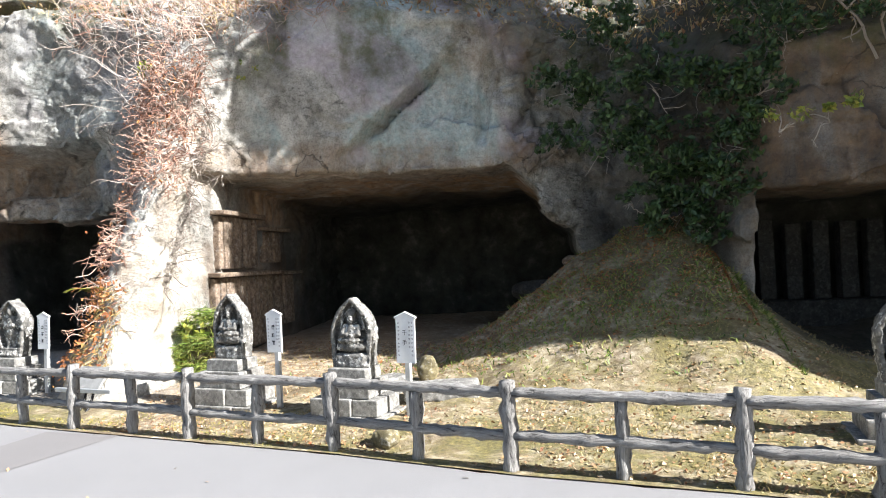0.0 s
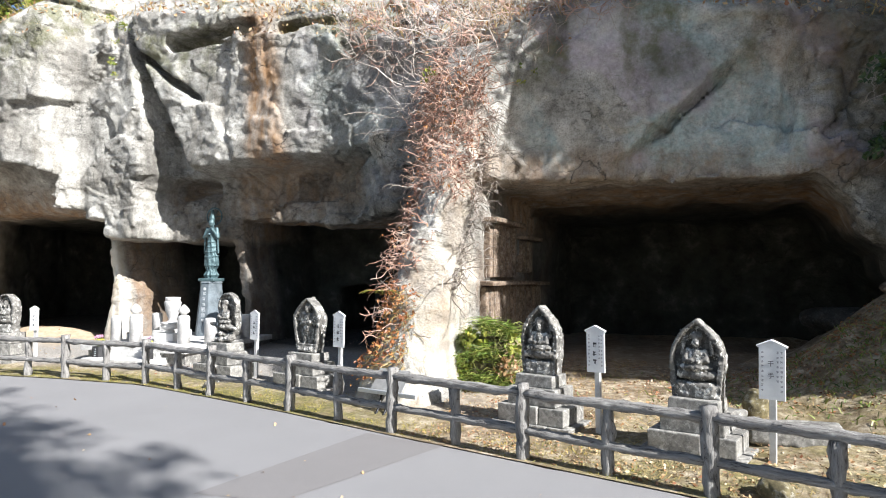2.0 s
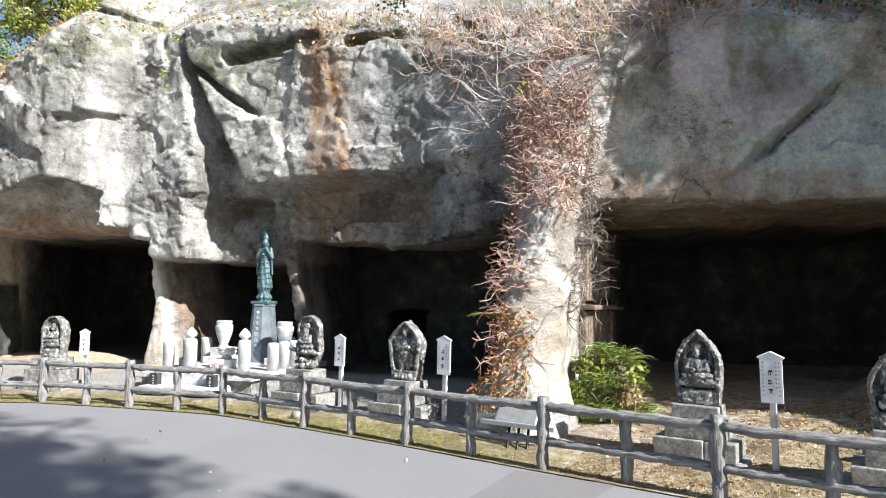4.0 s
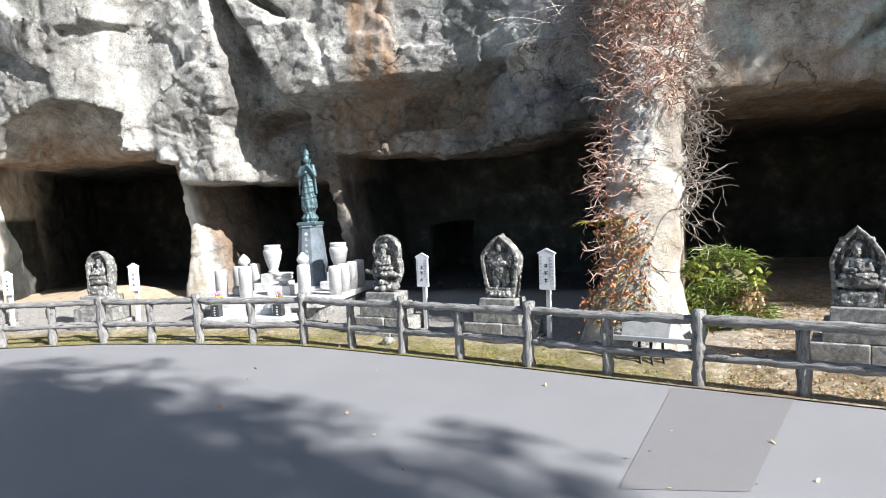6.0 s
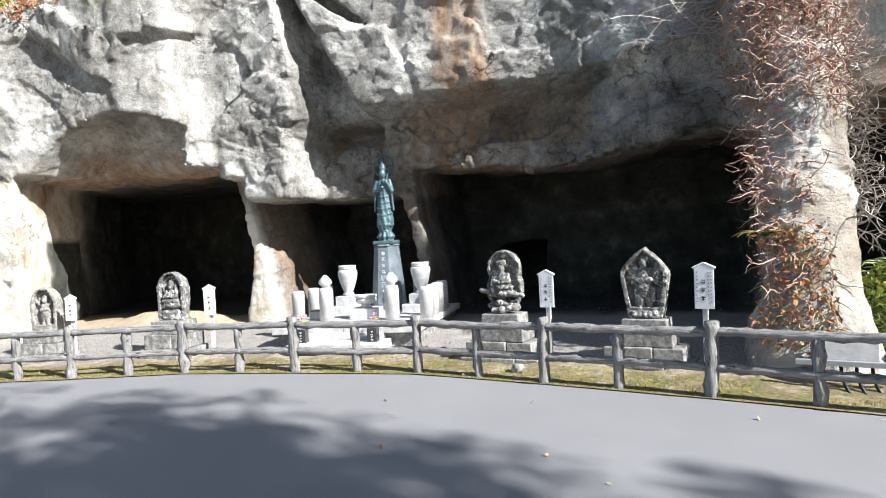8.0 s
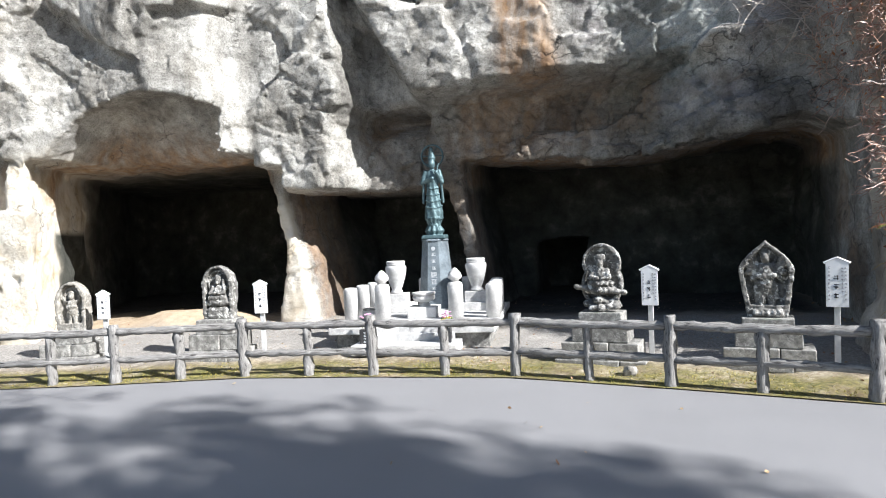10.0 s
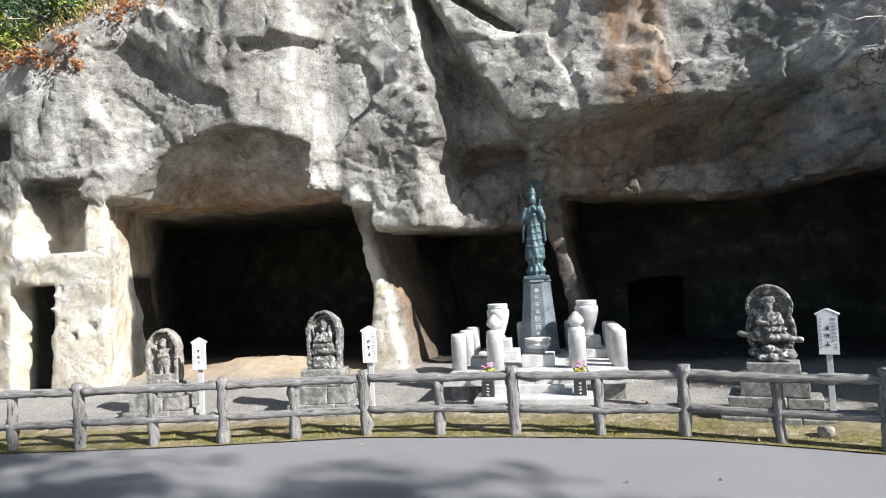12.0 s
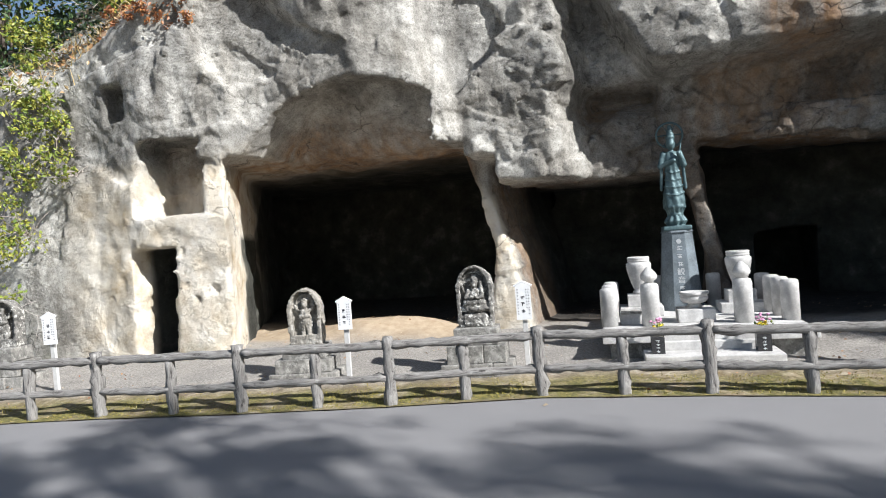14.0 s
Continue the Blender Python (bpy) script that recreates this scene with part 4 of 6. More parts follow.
def seated(x, y, z, s, y0, z0, crown=0.09):
    """A seated figure, s its height, at depth y0 and base z0."""
    d = ell(x, y, z, (0, y0, z0 + 0.10 * s), (0.36 * s, 0.16 * s, 0.10 * s))
    for n in range(9):
        a = -1.3 + n * 2.6 / 8
        d = blend(d, ell(x, y, z, (0.34 * s * math.sin(a), y0 - 0.13 * s * math.cos(a), z0 + 0.12 * s), (0.06 * s, 0.05 * s, 0.07 * s)), 0.01)
    d = blend(d, ell(x, y, z, (0, y0 - 0.02, z0 + 0.27 * s), (0.31 * s, 0.15 * s, 0.085 * s)), 0.02)
    d = blend(d, ell(x, y, z, (0, y0, z0 + 0.47 * s), (0.155 * s, 0.11 * s, 0.20 * s)), 0.03)
    for k in (-1, 1):
        d = blend(d, rod(x, y, z, (k * 0.17 * s, y0, z0 + 0.60 * s), (k * 0.22 * s, y0 - 0.04, z0 + 0.42 * s), 0.05 * s), 0.015)
        d = blend(d, rod(x, y, z, (k * 0.22 * s, y0 - 0.04, z0 + 0.42 * s), (k * 0.05 * s, y0 - 0.09 * s - 0.03, z0 + 0.40 * s), 0.04 * s), 0.012)
    d = blend(d, ell(x, y, z, (0, y0 - 0.01, z0 + 0.77 * s), (0.085 * s, 0.09 * s, 0.11 * s)), 0.012)
    d = blend(d, ell(x, y, z, (0, y0, z0 + 0.90 * s), (crown * s, 0.08 * s, 0.09 * s)), 0.01)
    return d


def standing(x, y, z, s, y0, z0, arms=2):
    d = ell(x, y, z, (0, y0, z0 + 0.62 * s), (0.12 * s, 0.08 * s, 0.17 * s))
    d = blend(d, ell(x, y, z, (0, y0, z0 + 0.40 * s), (0.135 * s, 0.085 * s, 0.14 * s)), 0.03)
    for k in (-1, 1):
        d = blend(d, rod(x, y, z, (k * 0.06 * s, y0, z0 + 0.36 * s), (k * 0.08 * s, y0, z0 + 0.03 * s), 0.05 * s), 0.015)
        d = blend(d, ell(x, y, z, (k * 0.15 * s, y0 + 0.01, z0 + 0.32 * s), (0.035 * s, 0.03 * s, 0.16 * s)), 0.012)
        for n in range(arms):
            a = 0.5 + 1.9 * n / max(1, arms - 1) if arms > 1 else 2.2
            e = (k * (0.11 + 0.11 * math.sin(a)) * s, y0 + 0.005, z0 + (0.66 - 0.13 * math.cos(a)) * s)
            h = (k * (0.14 + 0.13 * math.sin(a)) * s, y0 - 0.01, z0 + (0.68 - 0.22 * math.cos(a) + 0.03) * s)
            d = blend(d, rod(x, y, z, (k * 0.11 * s, y0, z0 + 0.70 * s), e, 0.034 * s), 0.012)
            d = blend(d, rod(x, y, z, e, h, 0.030 * s), 0.01)
            d = blend(d, ell(x, y, z, h, (0.04 * s, 0.03 * s, 0.04 * s)), 0.008)
    d = blend(d, rod(x, y, z, (-0.12 * s, y0 - 0.06 * s, z0 + 0.55 * s), (0.12 * s, y0 - 0.06 * s, z0 + 0.57 * s), 0.035 * s), 0.015)
    d = blend(d, ell(x, y, z, (0, y0 - 0.01, z0 + 0.86 * s), (0.07 * s, 0.075 * s, 0.085 * s)), 0.012)
    d = blend(d, ell(x, y, z, (0, y0, z0 + 0.955 * s), (0.08 * s, 0.06 * s, 0.05 * s)), 0.012)
    d = blend(d, ell(x, y, z, (0, y0 - 0.01, z0), (0.20 * s, 0.10 * s, 0.05 * s)), 0.02)
    return d


def stele_field(kind, x, y, z, W, H):
    """A carved slab with a figure in relief: W half its width, H its height."""
    t = z / H
    if kind == "pointed":
        w = W * np.where(t < 0.5, 0.86 + 0.28 * t, np.clip(1 - np.clip((t - 0.5) / 0.5, 0, 1) ** 2.0, 0, 1))
    elif kind == "shield":
        w = W * np.where(t < 0.62, 0.70 + 0.49 * t, np.clip(1 - np.clip((t - 0.62) / 0.38, 0, 1) ** 1.55, 0, 1))
    else:
        w = W * np.where(t < 0.6, 0.95 + 0.05 * t, np.sqrt(np.clip(1 - np.clip((t - 0.6) / 0.4, 0, 1) ** 2, 0, 1)))
    edge = (np.abs(x) - w) * 0.8
    edge = np.maximum(edge, z - H)
    if kind == "halo":
        up = np.hypot(x, (z - 0.72 * H)) - 0.28 * H
        low = np.hypot(x, (z - 0.40 * H) * 0.85) - 0.295 * H
        edge = np.minimum(up, low)
        d = np.maximum(edge, np.abs(y - 0.06) - 0.05)
        d = np.maximum(d, -np.maximum(edge + 0.03, y - 0.07))
        d = blend(d, seated(x, y, z, 0.60 * H, -0.02, 0.26 * H, 0.13), 0.01)
        for n in range(9):
            a = n * 2.4
            d = blend(d, ell(x, y, z, (0.20 * H * math.sin(a), -0.03 - 0.04 * math.cos(n * 1.3), 0.06 * H + 0.028 * H * (n % 5)), (0.085 * H, 0.07, 0.055 * H)), 0.012)
        d = blend(d, rod(x, y, z, (-0.36 * H, -0.05, 0.37 * H), (0.34 * H, -0.05, 0.29 * H), 0.035 * H), 0.02)
        return np.maximum(d, -z)
    slab = np.maximum(edge, np.abs(y - 0.03) - 0.085)
    recess = np.maximum(np.maximum(edge + 0.032, y - 0.035), 0.16 * H - z)
    d = np.maximum(slab, -recess)
    if kind == "pointed":
        d = blend(d, seated(x, y, z, 0.62 * H, -0.015, 0.22 * H, 0.11), 0.008)
        d = blend(d, box(x, y, z, (-W * 0.72, -0.09, 0.0), (W * 0.72, 0.08, 0.20 * H), 0.03), 0.01)
        for k in (-1, 1):
            d = blend(d, rod(x, y, z, (k * 0.55 * W, 0.0, 0.55 * H), (k * 0.5 * W, 0.0, 0.82 * H), 0.016), 0.01)
            d = blend(d, ell(x, y, z, (k * 0.5 * W, 0.0, 0.84 * H), (0.03, 0.03, 0.022)), 0.008)
    elif kind == "shield":
        d = blend(d, standing(x, y, z, 0.80 * H, 0.0, 0.10 * H, 4), 0.008)
        d = blend(d, np.maximum(np.abs(np.hypot(x, z - 0.80 * H) - 0.13 * H) - 0.012, np.abs(y - 0.02) - 0.025), 0.01)
        for n in range(5):
            d = blend(d, ell(x, y, z, ((n - 2) * 0.055, -0.05, 0.06 * H), (0.04, 0.05, 0.05 * H)), 0.01)
    elif kind == "round":
        d = blend(d, seated(x, y, z, 0.60 * H, -0.01, 0.24 * H, 0.10), 0.008)
        d = blend(d, box(x, y, z, (-W * 0.7, -0.08, 0.0), (W * 0.7, 0.08, 0.22 * H), 0.05), 0.015)
        d = blend(d, rod(x, y, z, (0.5 * W, -0.02, 0.3 * H), (0.34 * W, -0.02, 0.72 * H), 0.018), 0.01)
        d = blend(d, np.maximum(np.abs(np.hypot(x, z - 0.70 * H) - 0.2 * H) - 0.012, np.abs(y - 0.02) - 0.02), 0.01)
    else:
        d = blend(d, standing(x, y, z, 0.72 * H, 0.0, 0.10 * H, 1), 0.01)
        d = blend(d, np.maximum(np.abs(np.hypot(x, z - 0.74 * H) - 0.16 * H) - 0.010, np.abs(y - 0.03) - 0.02), 0.01)
    return np.maximum(d, -z)


def stele(kind, m, W, H, material, label, seed):
    lo, hi = (-W - 0.08, -0.2, -0.024), (W + 0.08, 0.2, H + 0.05)
    step = 0.0095
    x, y, z = grid3(lo, hi, step)
    d = stele_field(kind, x, y, z, W, H)
    d = d + 0.022 * np.abs(vnoise(x * 30, y * 30, z * 30, seed) - 0.5) - 0.006 + 0.014 * (vnoise(x * 10, y * 10, z * 10, seed + 1) - 0.5) + 0.008 * (vnoise(x * 70, y * 70, z * 70, seed + 2) - 0.5)
    verts, quads = net(d, lo, step)
    ob = put("stone_statue", raw_mesh("stone_statue", verts, quads), material, smooth=True)
    ob.matrix_world = m
    return tagged(ob, label, "statue", "stone statues along the cliff")


def pedestal(m, tiers, label, weathered=0.006):
    """Stacked stone tiers: (width, depth, height) from the ground up. Returns the top's height."""
    ob = thing("stone_pedestal", m, label, "pedestal", "pedestals of the stone statues")
    z = 0.0
    for n, (w, dp, h) in enumerate(tiers):
        if n == 1 or n == 0:
            gap = 0.006
            cut = w * (0.62 if n else 0.72)
            part("stone_block", block(cut - gap, dp, h, (-(w - cut) / 2, 0, z), 0.012, 1.0, weathered), PLINTH, ob)
            part("stone_block", block(w - cut - gap, dp - 0.03, h * 0.97, (cut / 2, 0.01, z), 0.012, 1.0, weathered), PLINTH, ob)
        else:
            part("stone_block", block(w, dp, h, (0, 0, z), 0.012, 0.985, weathered), PLINTH, ob)
        z += h
    return z


STATUES = [
    # x, y, turn, kind, half width, height, top, material, label
    (-20.75, 6.55, 17, "plain", 0.24, 0.66, 1.27, CARVED, "dark carved stone statue slab with a standing figure"),
    (-16.28, 7.32, 16, "plain", 0.21, 0.68, 1.17, CARVED_PALE, "pale grey stone slab carved with a standing figure"),
    (-14.22, 7.80, 12, "round", 0.215, 0.72, 1.315, CARVED, "round-topped dark stone slab with a seated figure"),
    (-9.16, 8.08, -8, "halo", 0.26, 0.78, 1.40, CARVED, "openwork halo stone statue of a seated figure"),
    (-7.45, 7.92, -9, "shield", 0.262, 0.80, 1.365, CARVED, "shield-shaped stone slab with a many-armed standing figure"),
    (-3.73, 7.09, -12, "pointed", 0.225, 0.75, 1.365, CARVED, "pointed stone slab carved with a crowned seated figure"),
    (-2.09, 6.62, -12, "pointed", 0.245, 0.73, 1.295, CARVED, "pointed stone slab with a seated figure on a lotus"),
    (2.86, 5.72, -12, "pointed", 0.245, 0.74, 1.25, CARVED, "pointed stone slab statue lit along one edge"),
]
for n, (sx, sy, turn, kind, half, tall, top, mat, lab) in enumerate(STATUES):
    g = float(ground_z(sx, sy))
    total = top - tall - g
    base = 0.86 if kind in ("shield", "halo") else 0.78
    tiers = [(base + 0.16, 0.62, total * 0.12), (base, 0.56, total * 0.34), (base * 0.74, 0.46, total * 0.34), (base * 0.58, 0.36, total * 0.20 + 0.02)]
    if kind in ("plain", "round"):
        tiers = [(base + 0.05, 0.56, total * 0.30), (base * 0.88, 0.5, total * 0.38), (base * 0.66, 0.4, total * 0.32 + 0.02)]
    h = pedestal(pose(sx, sy, g - 0.02, 0, 0, turn), tiers, "stepped grey stone pedestal under a carved statue")
    stele(kind, pose(sx, sy, g - 0.02 + h - 0.004, 0, 0, turn), half, tall, mat, lab, 40 + 3 * n)


# ---- white notice boards on posts ----
def glyph_bars(parent, x, z, w, h, y, material, seed):
    """Unreadable characters as small bars."""
    rnd = random.Random(seed)
    bm = bmesh.new()
    for _ in range(3):
        block(w * rnd.uniform(0.7, 1.0), 0.002, h * 0.13, (x + rnd.uniform(-0.1, 0.1) * w, y, z + h * rnd.uniform(-0.42, 0.32)), 0.0, bm=bm)
    for _ in range(2):
        block(w * 0.14, 0.002, h * rnd.uniform(0.5, 0.9), (x + rnd.uniform(-0.3, 0.3) * w, y, z - h * 0.45), 0.0, bm=bm)
    return bm


def letters(text, size, m, material, parent, name="lettering"):
    c = bpy.data.curves.new(name, "FONT")
    c.body, c.size, c.extrude = text, size, 0.001
    c.align_x, c.align_y = "CENTER", "CENTER"
    ob = new(name, c)
    bpy.context.view_layer.update()
    mesh = bpy.data.meshes.new_from_object(ob.evaluated_get(bpy.context.evaluated_depsgraph_get()))
    bpy.data.objects.remove(ob)
    out = put(name, mesh, material, parent)
    out.matrix_basis = m
    return out


def notice(x, y, turn, top, bw, bh, seed, title=""):
    g = float(ground_z(x, y))
    ob = thing("notice_board", pose(x, y, g - 0.01, 0, random.uniform(-1.5, 1.5), turn), "white peaked notice board on a thin grey post", "notice board", "white notice boards beside the statues")
    h = top - g
    part("post", block(0.055, 0.05, h - 0.06, (0, 0.02, 0), 0.004), GREY_PAINT, ob)
    zb = h - bh - 0.05
    bm = bmesh.new()
    outline = [(-bw / 2, zb), (bw / 2, zb), (bw / 2, zb + bh), (0, zb + bh + 0.04), (-bw / 2, zb + bh)]
    f = bm.faces.new([bm.verts.new((px, -0.012, pz)) for px, pz in outline])
    r = bmesh.ops.extrude_face_region(bm, geom=[f])
    for v in r["geom"]:
        if isinstance(v, bmesh.types.BMVert):
            v.co.y -= 0.022
    bmesh.ops.recalc_face_normals(bm, faces=bm.faces)
    board = part("board", bm, WHITE_PAINT, ob, "white painted board with black writing")
    for k in (-1, 1):
        ax, az = k * (bw / 2 + 0.018), zb + bh - 0.008
        cap = tube([(ax, -0.025, az), (0, -0.025, zb + bh + 0.047)], [0.013, 0.013], 4)
        part("roof_slat", cap, WHITE_PAINT, ob)
    front = -0.036
    cols = [(-0.36, 0.05, 9), (0.36, 0.05, 9), (0.22, 0.05, 7)]
    for cx, cw, count in cols:
        bm = bmesh.new()
        for n in range(count):
            joined(bm, glyph_bars(None, cx * bw, zb + bh * (0.88 - n * 0.088), bw * 0.10, bh * 0.055, front, INK, seed + n + int(cx * 90)))
        part("line_of_writing", bm, FAINT_INK, board)["kind"] = "stuff"
    if title:
        for n, ch in enumerate(title):
            letters(ch, bw * 0.27, pose(-0.04 * bw, front, zb + bh * (0.66 - n * 0.22), 90, 0, 0), INK, board)
    else:
        for n in range(3):
            part("written_mark", glyph_bars(None, -0.04 * bw, zb + bh * (0.66 - n * 0.20), bw * 0.23, bh * 0.13, front, INK, seed + 50 + n), INK, board)
    return ob


NOTICES = [
    (-19.45, 6.32, 17, 1.10, 0.20, 0.36), (-15.71, 7.31, 15, 1.06, 0.19, 0.34), (-13.69, 8.00, 12, 1.10, 0.20, 0.40), (-8.63, 8.16, -8, 1.145, 0.205, 0.41),
    (-6.84, 7.80, -10, 1.19, 0.225, 0.45), (-3.06, 6.86, -13, 1.19, 0.22, 0.43), (-1.475, 6.46, -13, 1.15, 0.24, 0.47),
]
for n, (nx, ny, turn, top, bw, bh) in enumerate(NOTICES):
    notice(nx, ny, turn, top, bw * 0.88, bh, 300 + 20 * n, "千手" if n == 6 else "")


# ---- memorial altar with a bronze figure ----
ALTAR = pose(-11.72, 8.45, 0, 0, 0, 8)


def at_altar(u, v, z, turn=0):
    return ALTAR @ pose(u, v, z, 0, 0, turn)


def build_altar():
    ob = thing("stone_altar", at_altar(0, 0, 0.02), "stepped white and grey granite altar platform", "altar")
    part("step", block(1.40, 0.62, 0.13, (0, -0.10, 0.05), 0.012), GRANITE, ob, "pale worn front step")
    part("mid_step", block(1.22, 0.3, 0.20, (0, 0.10, 0.08), 0.012), GRANITE, ob)
    for k in (-1, 1):
        part("base_course", block(1.06, 1.3, 0.24, (k * 0.54, 0.78, 0.02), 0.012), PLINTH, ob, "grey stone base course")
        part("base_course", block(1.06, 1.5, 0.24, (k * 0.54, 2.19, 0.02), 0.012), PLINTH, ob)
        part("terrace_slab", block(1.145, 1.44, 0.10, (k * 0.575, 0.74, 0.262), 0.012), GRANITE, ob)
        part("terrace_slab", block(1.145, 1.46, 0.10, (k * 0.575, 2.195, 0.262), 0.012), GRANITE, ob)
    top = 0.382
    # round posts along both sides
    spots = [(-1.06, 0.80, 0.87), (-1.04, 1.35, 0.88), (-1.02, 1.90, 0.88), (1.06, 0.84, 0.87), (1.05, 1.25, 0.88), (1.04, 1.66, 0.88), (1.02, 2.08, 0.88), (-0.30, 2.62, 0.87), (0.46, 2.62, 0.87)]
    first = None
    for u, v, h in spots:
        m = at_altar(u, v, top)
        if first is None:
            first = thing("granite_post", m, "round white granite bollard on the altar terrace", "bollard", "granite bollards round the altar")
            r = 0.103
            part("shaft", lathe([(r, 0), (r, 0.44), (r * 0.97, 0.465), (r * 0.8, 0.485), (0.02, 0.492)], 20), GRANITE, first, smooth=False)
            for p in first.children:
                p.data.polygons.foreach_set("use_smooth", [len(f.vertices) == 4 for f in p.data.polygons])
        else:
            copy_thing(first, m)
    # two lantern posts with bud-shaped heads
    for u, v in ((-0.553, 0.74), (0.527, 0.77)):
        ob = thing("candle_pillar", at_altar(u, v, top), "white granite pillar with a bud-shaped head", "pillar", "granite pillars with bud heads")
        part("shaft", lathe([(0.112, 0), (0.112, 0.48), (0.10, 0.52), (0.06, 0.535)], 20), GRANITE, ob, smooth=True)
        part("bud", lathe([(0.05, 0.53), (0.062, 0.56), (0.098, 0.585), (0.105, 0.62), (0.085, 0.665), (0.05, 0.70), (0.03, 0.725), (0.01, 0.735)], 18), GRANITE, ob, smooth=True)
    # urns on stepped bases
    for u, v in ((-0.62, 1.88), (0.70, 1.92)):
        ob = thing("urn_base", at_altar(u, v, top), "two-tier white granite base under an urn", "pedestal", "urn bases")
        part("lower_tier", block(0.58, 0.52, 0.13, (0, 0, 0), 0.01), GRANITE, ob)
        part("upper_tier", block(0.36, 0.36, 0.165, (0, 0, 0.131), 0.01), GRANITE, ob)
        ob = thing("granite_urn", at_altar(u, v, top + 0.297), "tall white granite urn with a ringed rim", "urn", "granite urns on the altar")
        part("body", lathe([(0.085, 0), (0.10, 0.015), (0.10, 0.035), (0.075, 0.06), (0.10, 0.11), (0.145, 0.25), (0.168, 0.36), (0.172, 0.42), (0.16, 0.445), (0.14, 0.46)], 24), GRANITE, ob, smooth=True)
        part("rim", lathe([(0.135, 0.455), (0.15, 0.465), (0.152, 0.48), (0.145, 0.487), (0.15, 0.495), (0.155, 0.52), (0.14, 0.53), (0.12, 0.50)], 24), GRANITE, ob, smooth=True)
    ob = thing("burner_base", at_altar(0.0, 1.05, top), "square white granite block under the incense burner", "pedestal")
    part("block", block(0.44, 0.4, 0.165, (0, 0, 0), 0.012), GRANITE, ob)
    ob = thing("incense_burner", at_altar(0.0, 1.05, top + 0.165), "low round granite incense bowl", "incense burner")
    part("foot", lathe([(0.09, 0), (0.10, 0.02), (0.075, 0.045), (0.08, 0.06)], 24), GRANITE, ob, smooth=True)
    part("bowl", lathe([(0.08, 0.058), (0.14, 0.075), (0.168, 0.11), (0.172, 0.14), (0.16, 0.15), (0.16, 0.165), (0.178, 0.17), (0.178, 0.205), (0.15, 0.207), (0.14, 0.17), (0.02, 0.165)], 28), GRANITE, ob, smooth=True)
    # flower stones
    for k, (u, v) in enumerate(((-0.55, -0.16), (0.53, -0.16))):
        ob = thing("flower_stone", at_altar(u, v - 0.02, 0.19), "black stone flower holder with pale engraved letters", "flower holder", "black flower holders")
        part("block", block(0.145, 0.12, 0.20, (0, 0, 0), 0.006), BLACK_STONE, ob)
        bm = bmesh.new()
        for n in range(4):
            joined(bm, glyph_bars(None, 0, 0.155 - n * 0.038, 0.04, 0.03, -0.062, WHITE_INK, 900 + n + k * 9))
        part("engraving", bm, WHITE_INK, ob)
        flowers = thing("flower_bunch", at_altar(u, v - 0.02, 0.39), "small bunch of yellow and pink flowers", "flowers", "flower bunches")
        rnd = random.Random(70 + k)
        bm_y, bm_p, bm_g = bmesh.new(), bmesh.new(), bmesh.new()
        for n in range(26):
            a, r, h = rnd.uniform(0, 6.28), rnd.uniform(0.01, 0.075), rnd.uniform(0.05, 0.20)
            tip = (r * math.cos(a), r * math.sin(a), h)
            tube([(0, 0, 0), tip], [0.003, 0.002], 3, bm_g)
            b = bm_y if h < 0.13 else bm_p
            lathe([(0.004, -0.012), (0.017, -0.004), (0.02, 0.004), (0.008, 0.012)], 7, tip, b)
            lathe([(0.002, -0.02), (0.014, 0.0), (0.002, 0.02)], 4, (tip[0] * 1.4, tip[1] * 1.4, h * 0.6), bm_g)
        for name, b, mat in (("greenery", bm_g, GRASS), ("yellow_bloom", bm_y, PETAL_YELLOW), ("pink_bloom", bm_p, PETAL_PINK)):
            part(name, b, mat, flowers)["kind"] = "stuff"
    ob = thing("offering_rail", at_altar(-0.78, 0.98, top), "small granite side ledge with two trays", "ledge")
    part("ledge", block(0.30, 0.12, 0.13, (0, 0, 0), 0.01), GRANITE, ob)
    part("tray", block(0.26, 0.16, 0.03, (0, 0, 0.131), 0.006), PLINTH, ob)
    # tall pedestal
    ob = thing("statue_pedestal", at_altar(-0.03, 2.36, top), "tall tapered blue-grey granite pedestal with engraved column", "pedestal")

    def octo(r0, r1, z0, z1, bm=None):
        bm = bm or bmesh.new()
        lo = [bm.verts.new((r0 * x, r0 * y, z0)) for x, y in EIGHT]
        hi = [bm.verts.new((r1 * x, r1 * y, z1)) for x, y in EIGHT]
        for n in range(8):
            bm.faces.new((lo[n], lo[(n + 1) % 8], hi[(n + 1) % 8], hi[n]))
        bm.faces.new(list(reversed(lo)))
        bm.faces.new(hi)
        return bm

    part("shaft", octo(0.30, 0.205, 0, 1.13), GRANITE_DARK, ob)
    part("cap", octo(0.225, 0.205, 1.131, 1.16), GRANITE_DARK, ob)
    ring = lathe([(0.034, -0.002), (0.034, 0.002)], 20)
    ring.transform(pose(0, -0.222, 1.0, 97, 0, 0))
    part("crest", ring, WHITE_INK, ob, "pale round crest")
    for n in range(6):
        z = 0.90 - n * 0.115
        y = -(0.30 + (0.205 - 0.30) * z / 1.13) - 0.003
        if n in (3, 4):
            letters("観音"[n - 3], 0.11, pose(0, y - 0.002, z, 90 + 4.8, 0, 0), WHITE_INK, ob, "engraved_letter")
        else:
            bm = glyph_bars(None, 0, 0, 0.075, 0.085, 0, WHITE_INK, 1200 + n)
            bm.transform(pose(0, y, z, 4.8, 0, 0))
            part("engraved_letter", bm, WHITE_INK, ob)
    return top


